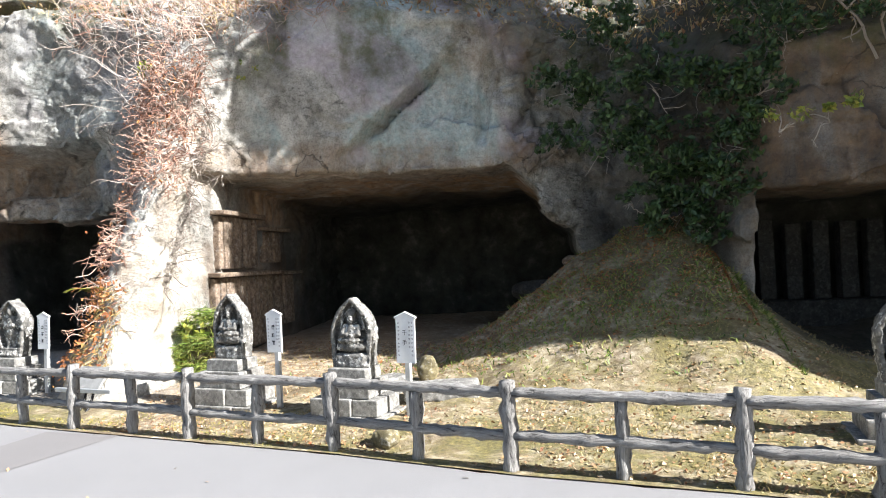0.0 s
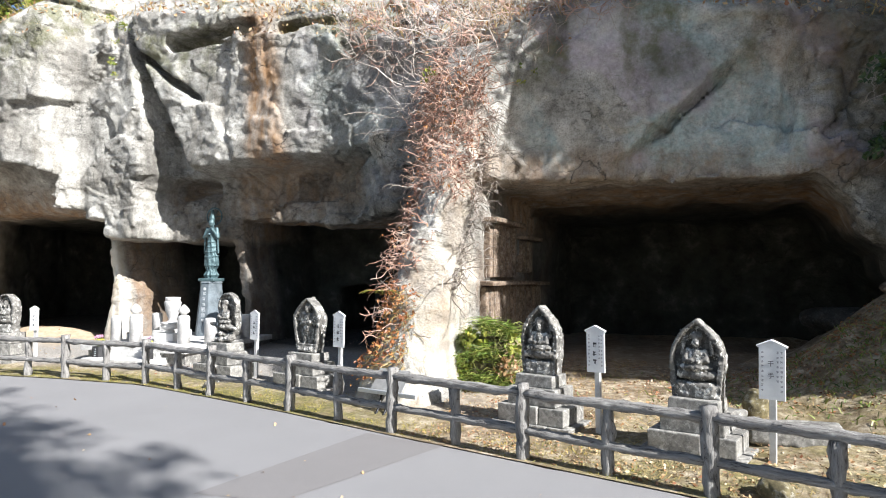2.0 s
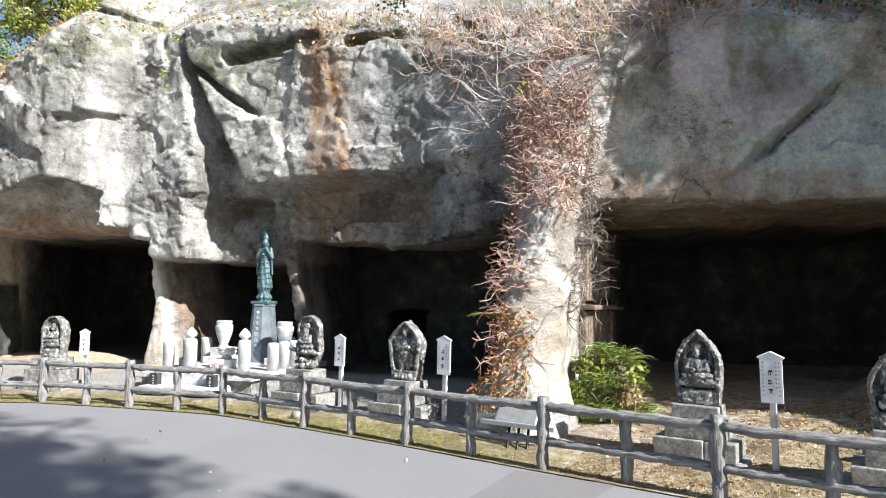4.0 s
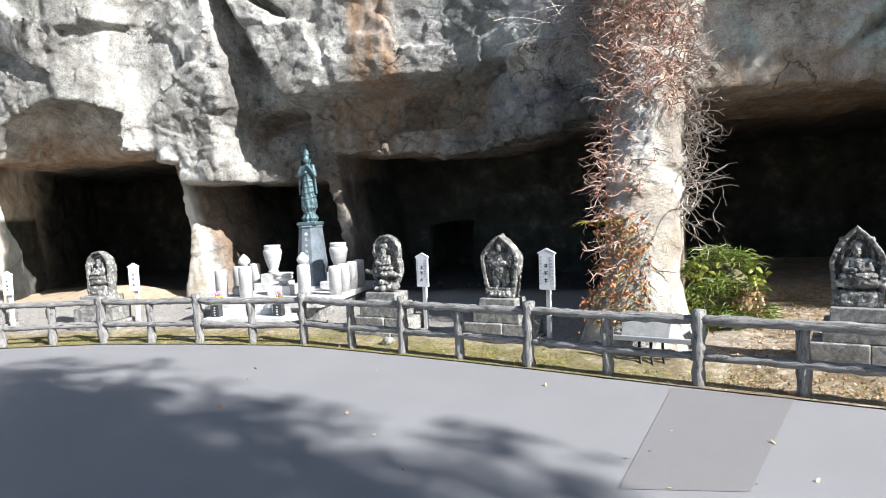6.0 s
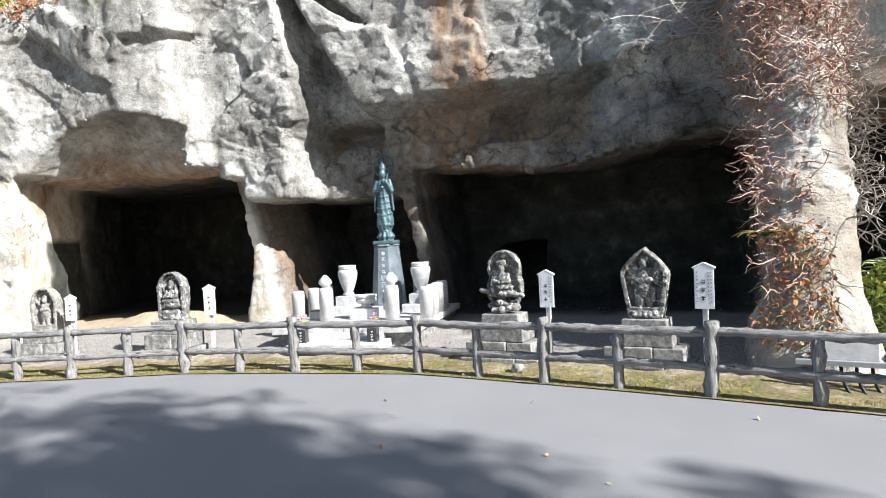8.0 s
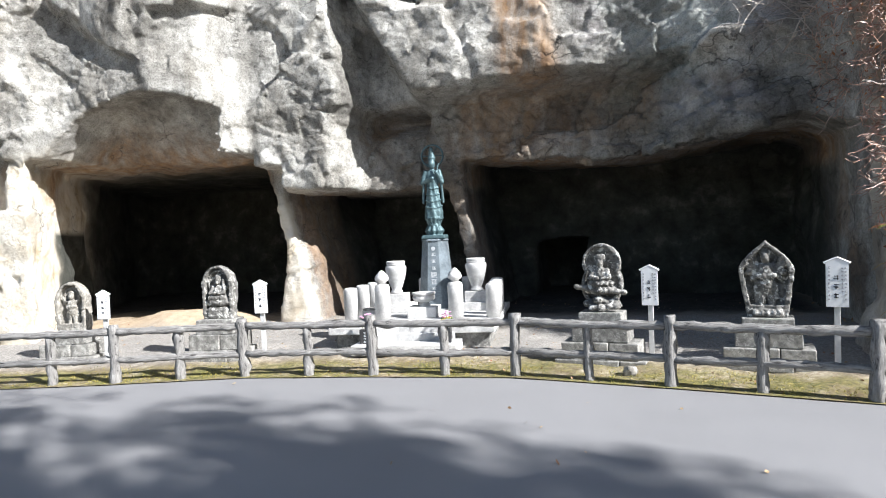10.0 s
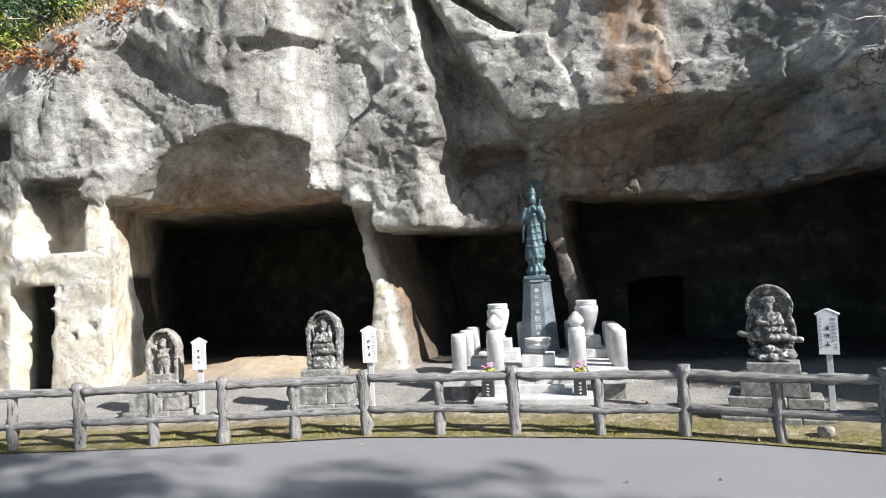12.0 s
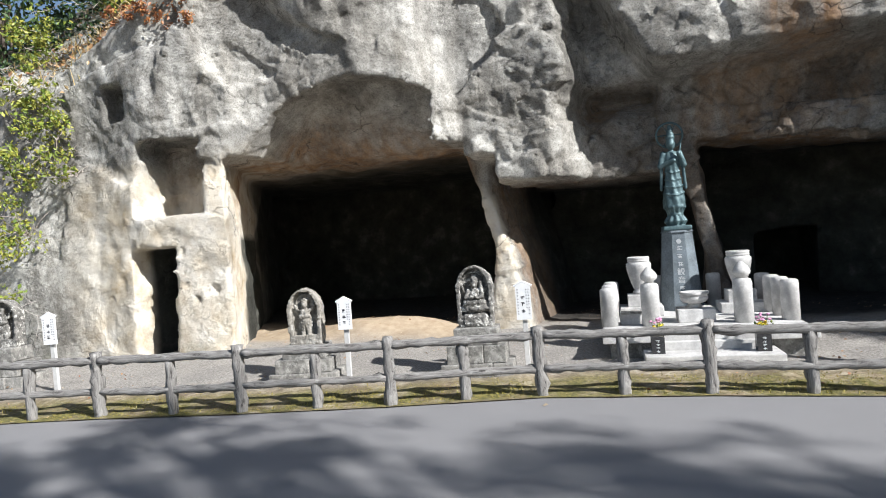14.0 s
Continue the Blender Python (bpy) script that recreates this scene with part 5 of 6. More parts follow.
EIGHT = [(0.42, -1), (1, -0.42), (1, 0.42), (0.42, 1), (-0.42, 1), (-1, 0.42), (-1, -0.42), (-0.42, -1)]
terrace = build_altar()


def build_bronze():
    lo, hi, step = (-0.36, -0.32, -0.02), (0.36, 0.32, 1.66), 0.0125
    x, y, z = grid3(lo, hi, step)
    d = box(x, y, z, (-0.2, -0.2, 0), (0.2, 0.2, 0.07), 0.02)
    r = np.hypot(x, y)
    a = np.arctan2(y, x)
    d = np.minimum(d, np.maximum(r - 0.16 + 0.05 * np.abs((z - 0.14) / 0.08) + 0.012 * np.cos(a * 10), np.abs(z - 0.14) - 0.09))
    d = np.minimum(d, np.maximum(r - (0.095 + 0.02 * np.cos((z - 0.24) * 40)), np.abs(z - 0.24) - 0.06))
    d = np.minimum(d, np.maximum(r - (0.11 + 0.35 * (z - 0.26)) + 0.01 * np.cos(a * 12), np.abs(z - 0.31) - 0.05))
    robe = np.hypot(x / 1.12, y) - (0.118 - 0.035 * smooth(0.55, 0.9, z) + 0.02 * smooth(0.62, 0.42, z) + 0.007 * np.cos(a * 7 + z * 9))
    d = blend(d, np.maximum(robe, np.abs(z - 0.66) - 0.33), 0.02)
    d = blend(d, ell(x, y, z, (0, 0, 1.04), (0.125, 0.085, 0.15)), 0.03)
    for k in (-1, 1):
        d = blend(d, rod(x, y, z, (k * 0.115, 0, 1.14), (k * 0.165, -0.03, 0.96), 0.042), 0.02)
        d = blend(d, rod(x, y, z, (k * 0.15, -0.02, 0.95), (k * 0.17, -0.01, 0.62), 0.024), 0.02)
    d = blend(d, rod(x, y, z, (-0.165, -0.03, 0.96), (0.02, -0.13, 1.02), 0.032), 0.015)
    d = blend(d, rod(x, y, z, (0.165, -0.03, 0.96), (0.09, -0.12, 1.12), 0.032), 0.015)
    d = blend(d, rod(x, y, z, (0.09, -0.12, 1.08), (0.13, -0.12, 1.26), 0.014), 0.01)
    for n in range(4):
        zc = 0.92 - n * 0.11
        sag = zc - 0.07 * np.cos(np.clip(x / 0.13, -1.5, 1.5))
        d = np.minimum(d, np.maximum(np.abs(z - sag) - 0.012, robe - 0.014))
    d = blend(d, ell(x, y, z, (0, -0.02, 1.27), (0.062, 0.068, 0.085)), 0.02)
    d = blend(d, ell(x, y, z, (0, 0, 1.37), (0.065, 0.065, 0.055)), 0.015)
    d = blend(d, np.maximum(r - (0.058 - 0.16 * (z - 1.38)) + 0.006 * np.cos(z * 130), np.abs(z - 1.46) - 0.10), 0.012)
    ring = np.hypot(np.hypot(x, z - 1.42) - 0.185, y - 0.075) - 0.017
    d = np.minimum(d, ring)
    d = np.minimum(d, rod(x, y, z, (0, 0.05, 1.28), (0, 0.085, 1.25), 0.02))
    d = np.minimum(d, rod(x, y, z, (0, 0.06, 1.30), (0, 0.075, 1.24), 0.02))
    for n in range(6):
        t = 2 * math.pi * n / 6
        d = np.minimum(d, rod(x, y, z, (0.05 * math.cos(t), 0.07, 1.42 + 0.05 * math.sin(t)), (0.185 * math.cos(t), 0.075, 1.42 + 0.185 * math.sin(t)), 0.010))
    d = np.minimum(d, rod(x, y, z, (0, 0.03, 1.36), (0, 0.075, 1.40), 0.03))
    d = np.maximum(d, -z) + 0.006 * (vnoise(x * 30, y * 30, z * 30, 9) - 0.5)
    verts, quads = net(d, lo, step)
    ob = put("bronze_statue", raw_mesh("bronze_statue", verts, quads), BRONZE, smooth=True)
    ob.matrix_world = at_altar(-0.03, 2.36, terrace + 1.158)
    tagged(ob, "green patinated bronze standing statue with a ring halo", "statue")


build_bronze()


# ---- slanted information stand behind the fence ----
def build_stand():
    ob = thing("information_stand", pose(-5.62, 7.02, float(ground_z(-5.62, 7.02)), 0, 0, -12), "grey slanted panel on curved black iron legs", "information stand")
    bm = block(0.50, 0.03, 0.30, (0, 0, 0), 0.006)
    bm.transform(pose(-0.05, 0.02, 0.24, -38, 0, 0))
    part("panel", bm, PANEL, ob, "blank grey weathered panel")
    part("bar", block(0.92, 0.045, 0.05, (0, -0.03, 0.205), 0.006), ALUMINIUM, ob, "pale aluminium bar")
    for u in (-0.1, 0.02, 0.14):
        leg = [(u, 0.0, 0.23), (u + 0.005, -0.03, 0.14), (u + 0.03, -0.10, 0.05), (u + 0.07, -0.20, -0.01)]
        part("leg", tube(leg, [0.016] * 4, 6), IRON, ob, smooth=True)


build_stand()


# ---- loose stones ----
def boulder(name, at, size, material, label, seed, square=0.0):
    lo, hi = [-1.35 * s for s in size], [1.35 * s for s in size]
    step = max(size) / 13
    x, y, z = grid3(lo, hi, step)
    d = ell(x, y, z, (0, 0, 0), size) if not square else box(x, y, z, [-s for s in size], size, square)
    k = 1 / max(size)
    d = d + 0.42 * min(size) * (vnoise(x * k * 1.7 + seed, y * k * 1.7, z * k * 1.7, seed) - 0.5) + 0.12 * min(size) * (vnoise(x * k * 6, y * k * 6, z * k * 6, seed) - 0.5)
    verts, quads = net(d, lo, step)
    ob = put(name, raw_mesh(name, verts, quads), material, smooth=True)
    g = float(ground_z(at[0], at[1]))
    ob.matrix_world = pose(at[0], at[1], g + size[2] * 0.72 + at[2], 0, 0, seed * 37)
    return tagged(ob, label, "stone")


boulder("mossy_stone", (-1.50, 5.62, 0), (0.17, 0.13, 0.09), BOULDER, "dark mossy stone in the grass beside the fence", 3)
boulder("yellow_stone", (-1.55, 7.95, 0), (0.14, 0.12, 0.20), BOULDER, "upright stone covered in yellowish moss", 4)
boulder("flat_stone", (-1.25, 7.15, 0), (0.42, 0.2, 0.10), PLINTH, "long flat grey stone slab beside a notice board", 5, 0.03)
boulder("flat_stone", (-1.95, 7.45, 0), (0.26, 0.18, 0.11), PLINTH, "squared grey stone lying behind a statue", 6, 0.03)
boulder("pale_stone", (-8.85, 7.42, 0), (0.09, 0.07, 0.06), CARVED_PALE, "small pale stone on the mossy verge", 7)
boulder("cave_rock", (-0.1, 12.4, -0.08), (0.7, 0.5, 0.22), SHADED_WALL, "low brown rock slab on the cave floor", 8)
boulder("cave_rock", (0.45, 11.5, -0.04), (0.20, 0.16, 0.11), CARVED_WALL, "pale broken rock at the cave mouth", 9)


# ---- carved wall of the large cave: ledges and pilasters ----
def build_carving():
    ob = thing("rock_carving", pose(-5.38, 10.6, 0), "brown rock-cut ledges and pilasters on the cave wall", "rock carving")
    rnd = random.Random(12)
    for z0, z1, ya, yb in ((0.25, 1.52, -1.0, 1.2), (1.66, 2.55, -0.8, 0.6), (1.75, 2.35, 0.9, 1.7), (0.5, 1.5, 1.5, 2.3)):
        n = int((yb - ya) / 0.17)
        for k in range(n):
            y = ya + (k + 0.5) * (yb - ya) / n
            part("pilaster", block(0.16 + rnd.uniform(-0.03, 0.05), (yb - ya) / n * 0.82, z1 - z0, (0, y, z0), 0.025, 1.0, 0.012), CARVED_WALL, ob)
        bm = block(0.36, yb - ya + 0.16, 0.07, (0.06, (ya + yb) / 2, z1 + 0.01), 0.02, 1.0, 0.02)
        part("ledge", bm, CARVED_WALL, ob, "thin dark overhanging ledge")
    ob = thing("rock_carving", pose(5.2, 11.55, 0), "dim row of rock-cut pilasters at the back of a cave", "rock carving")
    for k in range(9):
        part("pilaster", block(0.26, 0.25, 1.25 + 0.1 * rnd.random(), (-2.0 + k * 0.42, 0, 0.75), 0.03, 1.0, 0.015), SHADED_WALL, ob)
    part("ledge", block(4.2, 0.6, 0.5, (-0.2, 0, 0.24), 0.05, 1.0, 0.02), SHADED_WALL, ob)


build_carving()


# ---- plants ----
rng = np.random.RandomState(77)
CLIFF = bpy.data.objects["cliff"]
bpy.context.view_layer.update()


def cliff_y(x, z):
    """Where the cliff's face stands, looking straight at it."""
    hit, place, normal, _ = CLIFF.ray_cast(Vector((x, 3.0, z)), Vector((0, 1, 0)))
    return place.y if hit else None


def leaf_mesh(name, centres, lo, hi, aspect=0.55, droop=0.0, fold=0.25):
    """Many small folded leaves, each four triangles, at the given places."""
    n = len(centres)
    size = rng.uniform(lo, hi, n)[:, None]
    along = rng.normal(size=(n, 3))
    along[:, 2] -= droop
    along /= np.linalg.norm(along, axis=1)[:, None]
    side = np.cross(along, rng.normal(size=(n, 3)))
    side /= np.linalg.norm(side, axis=1)[:, None]
    up = np.cross(side, along)
    c = np.asarray(centres)
    v = np.stack([c - along * size * 0.5, c + side * size * aspect * 0.5 + up * size * fold * 0.4, c + along * size * 0.5, c - side * size * aspect * 0.5 + up * size * fold * 0.4, c + up * 0.0], 1)
    i = np.arange(n)[:, None] * 5
    faces = np.concatenate([i + np.array(f) for f in ((0, 1, 4), (1, 2, 4), (2, 3, 4), (3, 0, 4))], 0)
    return raw_mesh(name, v.reshape(-1, 3), faces)


def flat_leaf_mesh(name, centres, lo, hi):
    n = len(centres)
    size = rng.uniform(lo, hi, n)
    a = rng.uniform(0, 2 * np.pi, n)
    along = np.stack([np.cos(a), np.sin(a), rng.normal(0, 0.25, n)], 1) * size[:, None]
    side = np.stack([-np.sin(a), np.cos(a), rng.normal(0, 0.45, n)], 1) * size[:, None] * 0.5
    c = np.asarray(centres)
    curl = np.zeros((n, 3))
    curl[:, 2] = size * rng.uniform(0.05, 0.4, n)
    v = np.stack([c - along / 2, c + side / 2 + curl, c + along / 2 + curl * 0.6, c - side / 2], 1)
    i = np.arange(n)[:, None] * 4
    return raw_mesh(name, v.reshape(-1, 3), np.concatenate([i + np.array((0, 1, 2)), i + np.array((0, 2, 3))], 0))


def blade_mesh(name, base, lo, hi, width, lean=0.5, pull=(0, 0, 0)):
    """Grass blades: bent strips of two segments that end in a point."""
    n = len(base)
    h = rng.uniform(lo, hi, n)[:, None]
    d = rng.normal(size=(n, 3)) * lean
    d[:, 2] = 1.0
    d = d + np.array(pull)
    d /= np.linalg.norm(d, axis=1)[:, None]
    side = np.cross(d, rng.normal(size=(n, 3)))
    side /= np.linalg.norm(side, axis=1)[:, None]
    b = np.asarray(base)
    bend = np.zeros((n, 3))
    bend[:, 2] = -0.35 * h[:, 0] * rng.uniform(0.2, 1.3, n)
    mid = b + d * h * 0.55
    tip = b + d * h + bend
    w = side * width
    v = np.stack([b - w, b + w, mid + w * 0.7, mid - w * 0.7, tip], 1)
    i = np.arange(n)[:, None] * 5
    return raw_mesh(name, v.reshape(-1, 3), np.concatenate([i + np.array(f) for f in ((0, 1, 2), (0, 2, 3), (3, 2, 4))], 0))


def wander(start, heading, length, steps, curl, fall, rnd):
    p, d = Vector(start), Vector(heading).normalized()
    out = [p.copy()]
    for _ in range(steps):
        d = (d + Vector((rnd.gauss(0, curl), rnd.gauss(0, curl), rnd.gauss(0, curl) - fall))).normalized()
        p = p + d * (length / steps)
        out.append(p.copy())
    return out


def twig_mesh(name, seeds, seed, thick, steps=6, curl=0.35, fall=0.05, forks=1):
    """Bare twigs from (place, heading, length), each with side twigs."""
    rnd = random.Random(seed)
    verts, faces = [], []

    def add(pts, r0, r1):
        base = len(verts)
        for k, p in enumerate(pts):
            ahead = (pts[min(k + 1, len(pts) - 1)] - pts[max(k - 1, 0)]).normalized()
            side = ahead.cross(Vector((0.3, 0.5, 0.8))).normalized()
            up = side.cross(ahead)
            r = r0 + (r1 - r0) * k / (len(pts) - 1)
            for a in (0, 2.094, 4.189):
                verts.append(tuple(p + (side * math.cos(a) + up * math.sin(a)) * r))
        for k in range(len(pts) - 1):
            for a in range(3):
                b = (a + 1) % 3
                faces.append((base + 3 * k + a, base + 3 * k + b, base + 3 * k + 3 + b, base + 3 * k + 3 + a))

    for place, heading, length in seeds:
        pts = wander(place, heading, length, steps, curl, fall, rnd)
        r = thick * rnd.uniform(0.6, 1.4)
        add(pts, r, r * 0.45)
        for _ in range(forks):
            k = rnd.randint(1, len(pts) - 2)
            side = (pts[k + 1] - pts[k]).normalized() + Vector((rnd.gauss(0, 0.8), rnd.gauss(0, 0.8), rnd.gauss(0, 0.8)))
            add(wander(pts[k], side, length * rnd.uniform(0.25, 0.55), 4, curl, fall, rnd), r * 0.6, r * 0.3)
    return raw_mesh(name, verts, faces)


def ball(centre, radii, n, hollow=0.4):
    d = rng.normal(size=(n, 3))
    d /= np.linalg.norm(d, axis=1)[:, None]
    r = rng.uniform(hollow, 1.0, n)[:, None] ** 0.6
    return np.array(centre) + d * r * np.array(radii)


def clumps(centre, radii, count, size, leaves):
    """Places for leaves in uneven clumps inside an ellipsoid."""
    mids = ball(centre, radii, count, 0.15)
    return np.concatenate([ball(m, np.array((1, 1, 0.7)) * rng.uniform(0.6, 1.3) * size, int(leaves * rng.uniform(0.5, 1.4)), 0.2) for m in mids]), mids


def tree(at, height, crown_centre, crown_radii, count, leaves, leaf_size, material, label, seed, clump=0.55, lean=(0, 0)):
    """A tapered trunk, limbs that reach the clumps of the crown, and the leaves."""
    ob = thing("tree", pose(*at), label, "tree")
    rnd = random.Random(seed)
    local = np.array(crown_centre) - np.array(at)
    pts, mids = clumps(local, crown_radii, count, clump, leaves)
    top = Vector((local[0] * 0.8 + lean[0], local[1] * 0.8 + lean[1], height))
    trunk = [Vector((0, 0, -0.2)).lerp(top, k / 9) + Vector((rnd.gauss(0, 0.05), rnd.gauss(0, 0.05), 0)) for k in range(10)]
    r = 0.035 * height ** 0.9
    part("trunk", tube(trunk, [r * (1 - 0.08 * k) for k in range(10)], 10, wobble=0.2, seed=seed), BARK, ob, smooth=True)
    for m in mids[:: max(1, len(mids) // 14)]:
        k = rnd.randint(4, 8)
        a, b = trunk[k], Vector(m)
        mid = a.lerp(b, 0.5) + Vector((rnd.gauss(0, 0.2), rnd.gauss(0, 0.2), 0.15))
        part("limb", tube([a, a.lerp(mid, 0.5), mid, mid.lerp(b, 0.6), b], [r * 0.42, r * 0.34, r * 0.25, r * 0.16, r * 0.06], 6), BARK, ob, smooth=True)
    put("crown", leaf_mesh("crown", pts, leaf_size * 0.7, leaf_size * 1.3), material, ob)
    return ob


def stuff(name, mesh, material, label, category):
    return tagged(put(name, mesh, material), label, category, kind="stuff")


# tall trees across the road that dapple the asphalt
SHADE = [((11.6, -4.800000000000001), (10.9, -1.2, 14.1), (1.4, 1.2, 1.6)), ((9.0, -4.7), (8.1, -0.8, 14.2), (1.3, 1.1, 1.4)), ((12.6, -5.6), (11.8, -2.6, 14.0), (1.5, 1.2, 1.8)), ((8.5, -6.4), (8.3, -4.0, 12.6), (1.7, 1.2, 1.6)), ((10.2, -5.0), (9.7, -1.6, 14.0), (1.7, 1.5, 1.9)), ((7.2, -5.4), (6.8, -2.5, 13.2), (1.7, 1.6, 1.8)), ((4.5, -5.2), (4.7, -1.3, 14.3), (1.8, 1.5, 1.8)), ((1.6, -5.2), (1.7, -2.2, 13.4), (1.8, 1.6, 1.8)), ((-1.6, -5.0), (-1.5, -1.6, 14.0), (1.8, 1.5, 1.8)), ((-5.4, -5.2), (-5.4, -2.0, 13.6), (2.0, 1.6, 1.8))]
for n, (root, crown, radii) in enumerate(SHADE):
    tree((root[0], root[1], -0.06), 13.0, crown, radii, 19 if n < 6 else 27, 68, 0.2, EVERGREEN, "tall evergreen tree across the road", 101 + n, 0.6)
# trees added on the rock to keep the large cave in shade
tree((6.2, 9.6, 4.9), 6.0, (5.6, 8.4, 10.6), (3.2, 1.2, 2.6), 66, 190, 0.24, EVERGREEN, "unseen evergreen tree added on the cliff top to cast shade", 4, 0.8)
tree((3.4, 11.8, 5.4), 4.0, (2.6, 10.2, 7.8), (2.2, 1.4, 1.6), 34, 150, 0.18, EVERGREEN, "dark evergreen tree added above the cave to cast shade", 14, 0.6)
tree((10.0, 8.6, 7.6), 3.0, (9.3, 8.0, 9.6), (1.9, 1.2, 2.0), 40, 180, 0.24, EVERGREEN, "unseen evergreen tree added on the cliff top to cast shade", 15, 0.7)
tree((5.6, 9.0, 4.9), 7.0, (4.6, 9.6, 10.6), (2.0, 1.0, 1.8), 30, 180, 0.24, EVERGREEN, "unseen evergreen tree added on the cliff top to cast shade", 18, 0.75)
# woods on the brow
tree((-19.7, 11.7, 7.4), 2.6, (-19.5, 11.4, 9.4), (1.6, 1.0, 1.3), 22, 130, 0.13, BRIGHT_LEAF, "sunlit yellow-green tree above the cliff", 16)
tree((-17.4, 12.0, 7.9), 2.4, (-17.3, 11.8, 9.6), (1.4, 1.0, 1.1), 18, 130, 0.13, BRIGHT_LEAF, "sunlit yellow-green tree above the cliff", 17)
tree((-20.4, 12.5, 6.6), 3.5, (-20.4, 12.2, 9.6), (1.8, 1.4, 1.8), 22, 130, 0.13, BRIGHT_LEAF, "sunlit yellow-green tree above the cliff", 5)
tree((-18.2, 13.2, 8.0), 3.2, (-18.0, 13.0, 10.6), (1.5, 1.3, 1.7), 20, 130, 0.13, BRIGHT_LEAF, "sunlit yellow-green tree above the cliff", 6)
tree((-16.2, 13.6, 9.4), 3.0, (-16.4, 13.4, 11.6), (1.5, 1.3, 1.6), 20, 120, 0.13, EVERGREEN, "dark green tree above the cliff", 7)
tree((-22.6, 11.5, 4.6), 4.2, (-22.8, 11.0, 8.0), (1.9, 1.5, 2.2), 26, 130, 0.14, EVERGREEN, "dark green tree above the cliff", 8)
tree((-24.4, 9.6, 3.0), 4.0, (-24.4, 9.2, 6.2), (1.6, 1.5, 2.2), 24, 130, 0.13, EVERGREEN, "dark green tree above the cliff", 9)
tree((-21.6, 14.2, 9.0), 3.5, (-21.4, 14.0, 11.6), (2.0, 1.3, 2.2), 26, 130, 0.14, EVERGREEN, "dark green tree above the cliff", 10)
tree((-19.4, 14.6, 9.8), 3.5, (-19.2, 14.4, 12.2), (2.0, 1.3, 2.2), 26, 130, 0.14, EVERGREEN, "dark green tree above the cliff", 11)
tree((-17.4, 14.8, 10.5), 3.2, (-17.0, 14.6, 13.0), (2.0, 1.3, 1.8), 24, 130, 0.14, BRIGHT_LEAF, "sunlit yellow-green tree above the cliff", 12)


def shrub(balls, twigs, leaf, material, label, seed, name="shrub", twig_material=None, per=1.0):
    """A shrub from leafy balls (centre, radii, leaves) and twigs."""
    c = np.array(balls[0][0])
    ob = thing(name, pose(*c), label, "shrub")
    pts = np.concatenate([clumps(np.array(b[0]) - c, b[1], max(3, int(b[2] / 28)), 0.17 * max(b[1]) + 0.06, 28 * per)[0] for b in balls])
    put("foliage", leaf_mesh("foliage", pts, leaf * 0.6, leaf * 1.4), material, ob)["kind"] = "stuff"
    rnd = random.Random(seed)
    seeds = []
    for b in balls:
        for _ in range(twigs):
            seeds.append((Vector(b[0]) - Vector(c) + Vector((0, 0.3, -0.2)), (rnd.gauss(0, 1), rnd.gauss(-0.5, 0.6), rnd.gauss(0.4, 0.8)), max(b[1]) * rnd.uniform(0.7, 1.3)))
    put("twig_tangle", twig_mesh("twig_tangle", seeds, seed, 0.008, forks=2), twig_material or TWIG, ob)["kind"] = "stuff"
    return ob


shrub([((0.55, 10.0, 4.2), (0.65, 0.4, 0.5), 760), ((1.05, 9.85, 3.5), (0.75, 0.45, 0.5), 850), ((1.75, 9.75, 3.1), (0.7, 0.4, 0.6), 850), ((0.05, 10.1, 4.5), (0.25, 0.2, 0.3), 120), ((0.6, 10.1, 5.3), (0.3, 0.25, 0.3), 160), ((1.9, 9.9, 5.6), (0.35, 0.25, 0.3), 180), ((1.3, 9.6, 2.5), (0.25, 0.2, 0.25), 130), ((1.25, 10.0, 5.1), (0.5, 0.35, 0.5), 520), ((2.2, 9.7, 2.5), (0.55, 0.35, 0.5), 620), ((0.2, 10.2, 3.5), (0.35, 0.3, 0.35), 260), ((2.4, 9.5, 4.2), (0.7, 0.35, 0.5), 1000), ((2.6, 9.35, 3.2), (0.6, 0.35, 0.7), 1000), ((1.6, 9.7, 4.4), (0.6, 0.35, 0.4), 520), ((2.9, 9.3, 5.0), (0.6, 0.35, 0.5), 600), ((2.5, 9.3, 2.6), (0.5, 0.3, 0.35), 420), ((1.7, 9.75, 2.3), (0.5, 0.3, 0.4), 620), ((2.2, 9.5, 2.0), (0.35, 0.25, 0.3), 380), ((2.9, 9.05, 3.9), (0.5, 0.3, 0.5), 620)], 5, 0.10, EVERGREEN, "dark glossy evergreen shrub hanging over the rock", 21)
shrub([((2.79, 7.86, 3.2), (0.34, 0.16, 0.10), 90), ((3.35, 7.86, 3.27), (0.34, 0.16, 0.09), 80)], 3, 0.075, BRIGHT_LEAF, "sunlit leafy sprig hanging from the cliff", 22)
shrub([((3.3, 9.0, 4.6), (0.6, 0.35, 0.4), 500), ((4.2, 8.8, 4.9), (0.7, 0.35, 0.45), 560), ((5.1, 8.6, 4.8), (0.7, 0.35, 0.45), 520), ((3.7, 9.2, 5.6), (0.7, 0.4, 0.5), 520), ((4.8, 9.0, 5.7), (0.8, 0.4, 0.5), 520)], 6, 0.09, EVERGREEN, "dark evergreen undergrowth above a cave mouth", 45)
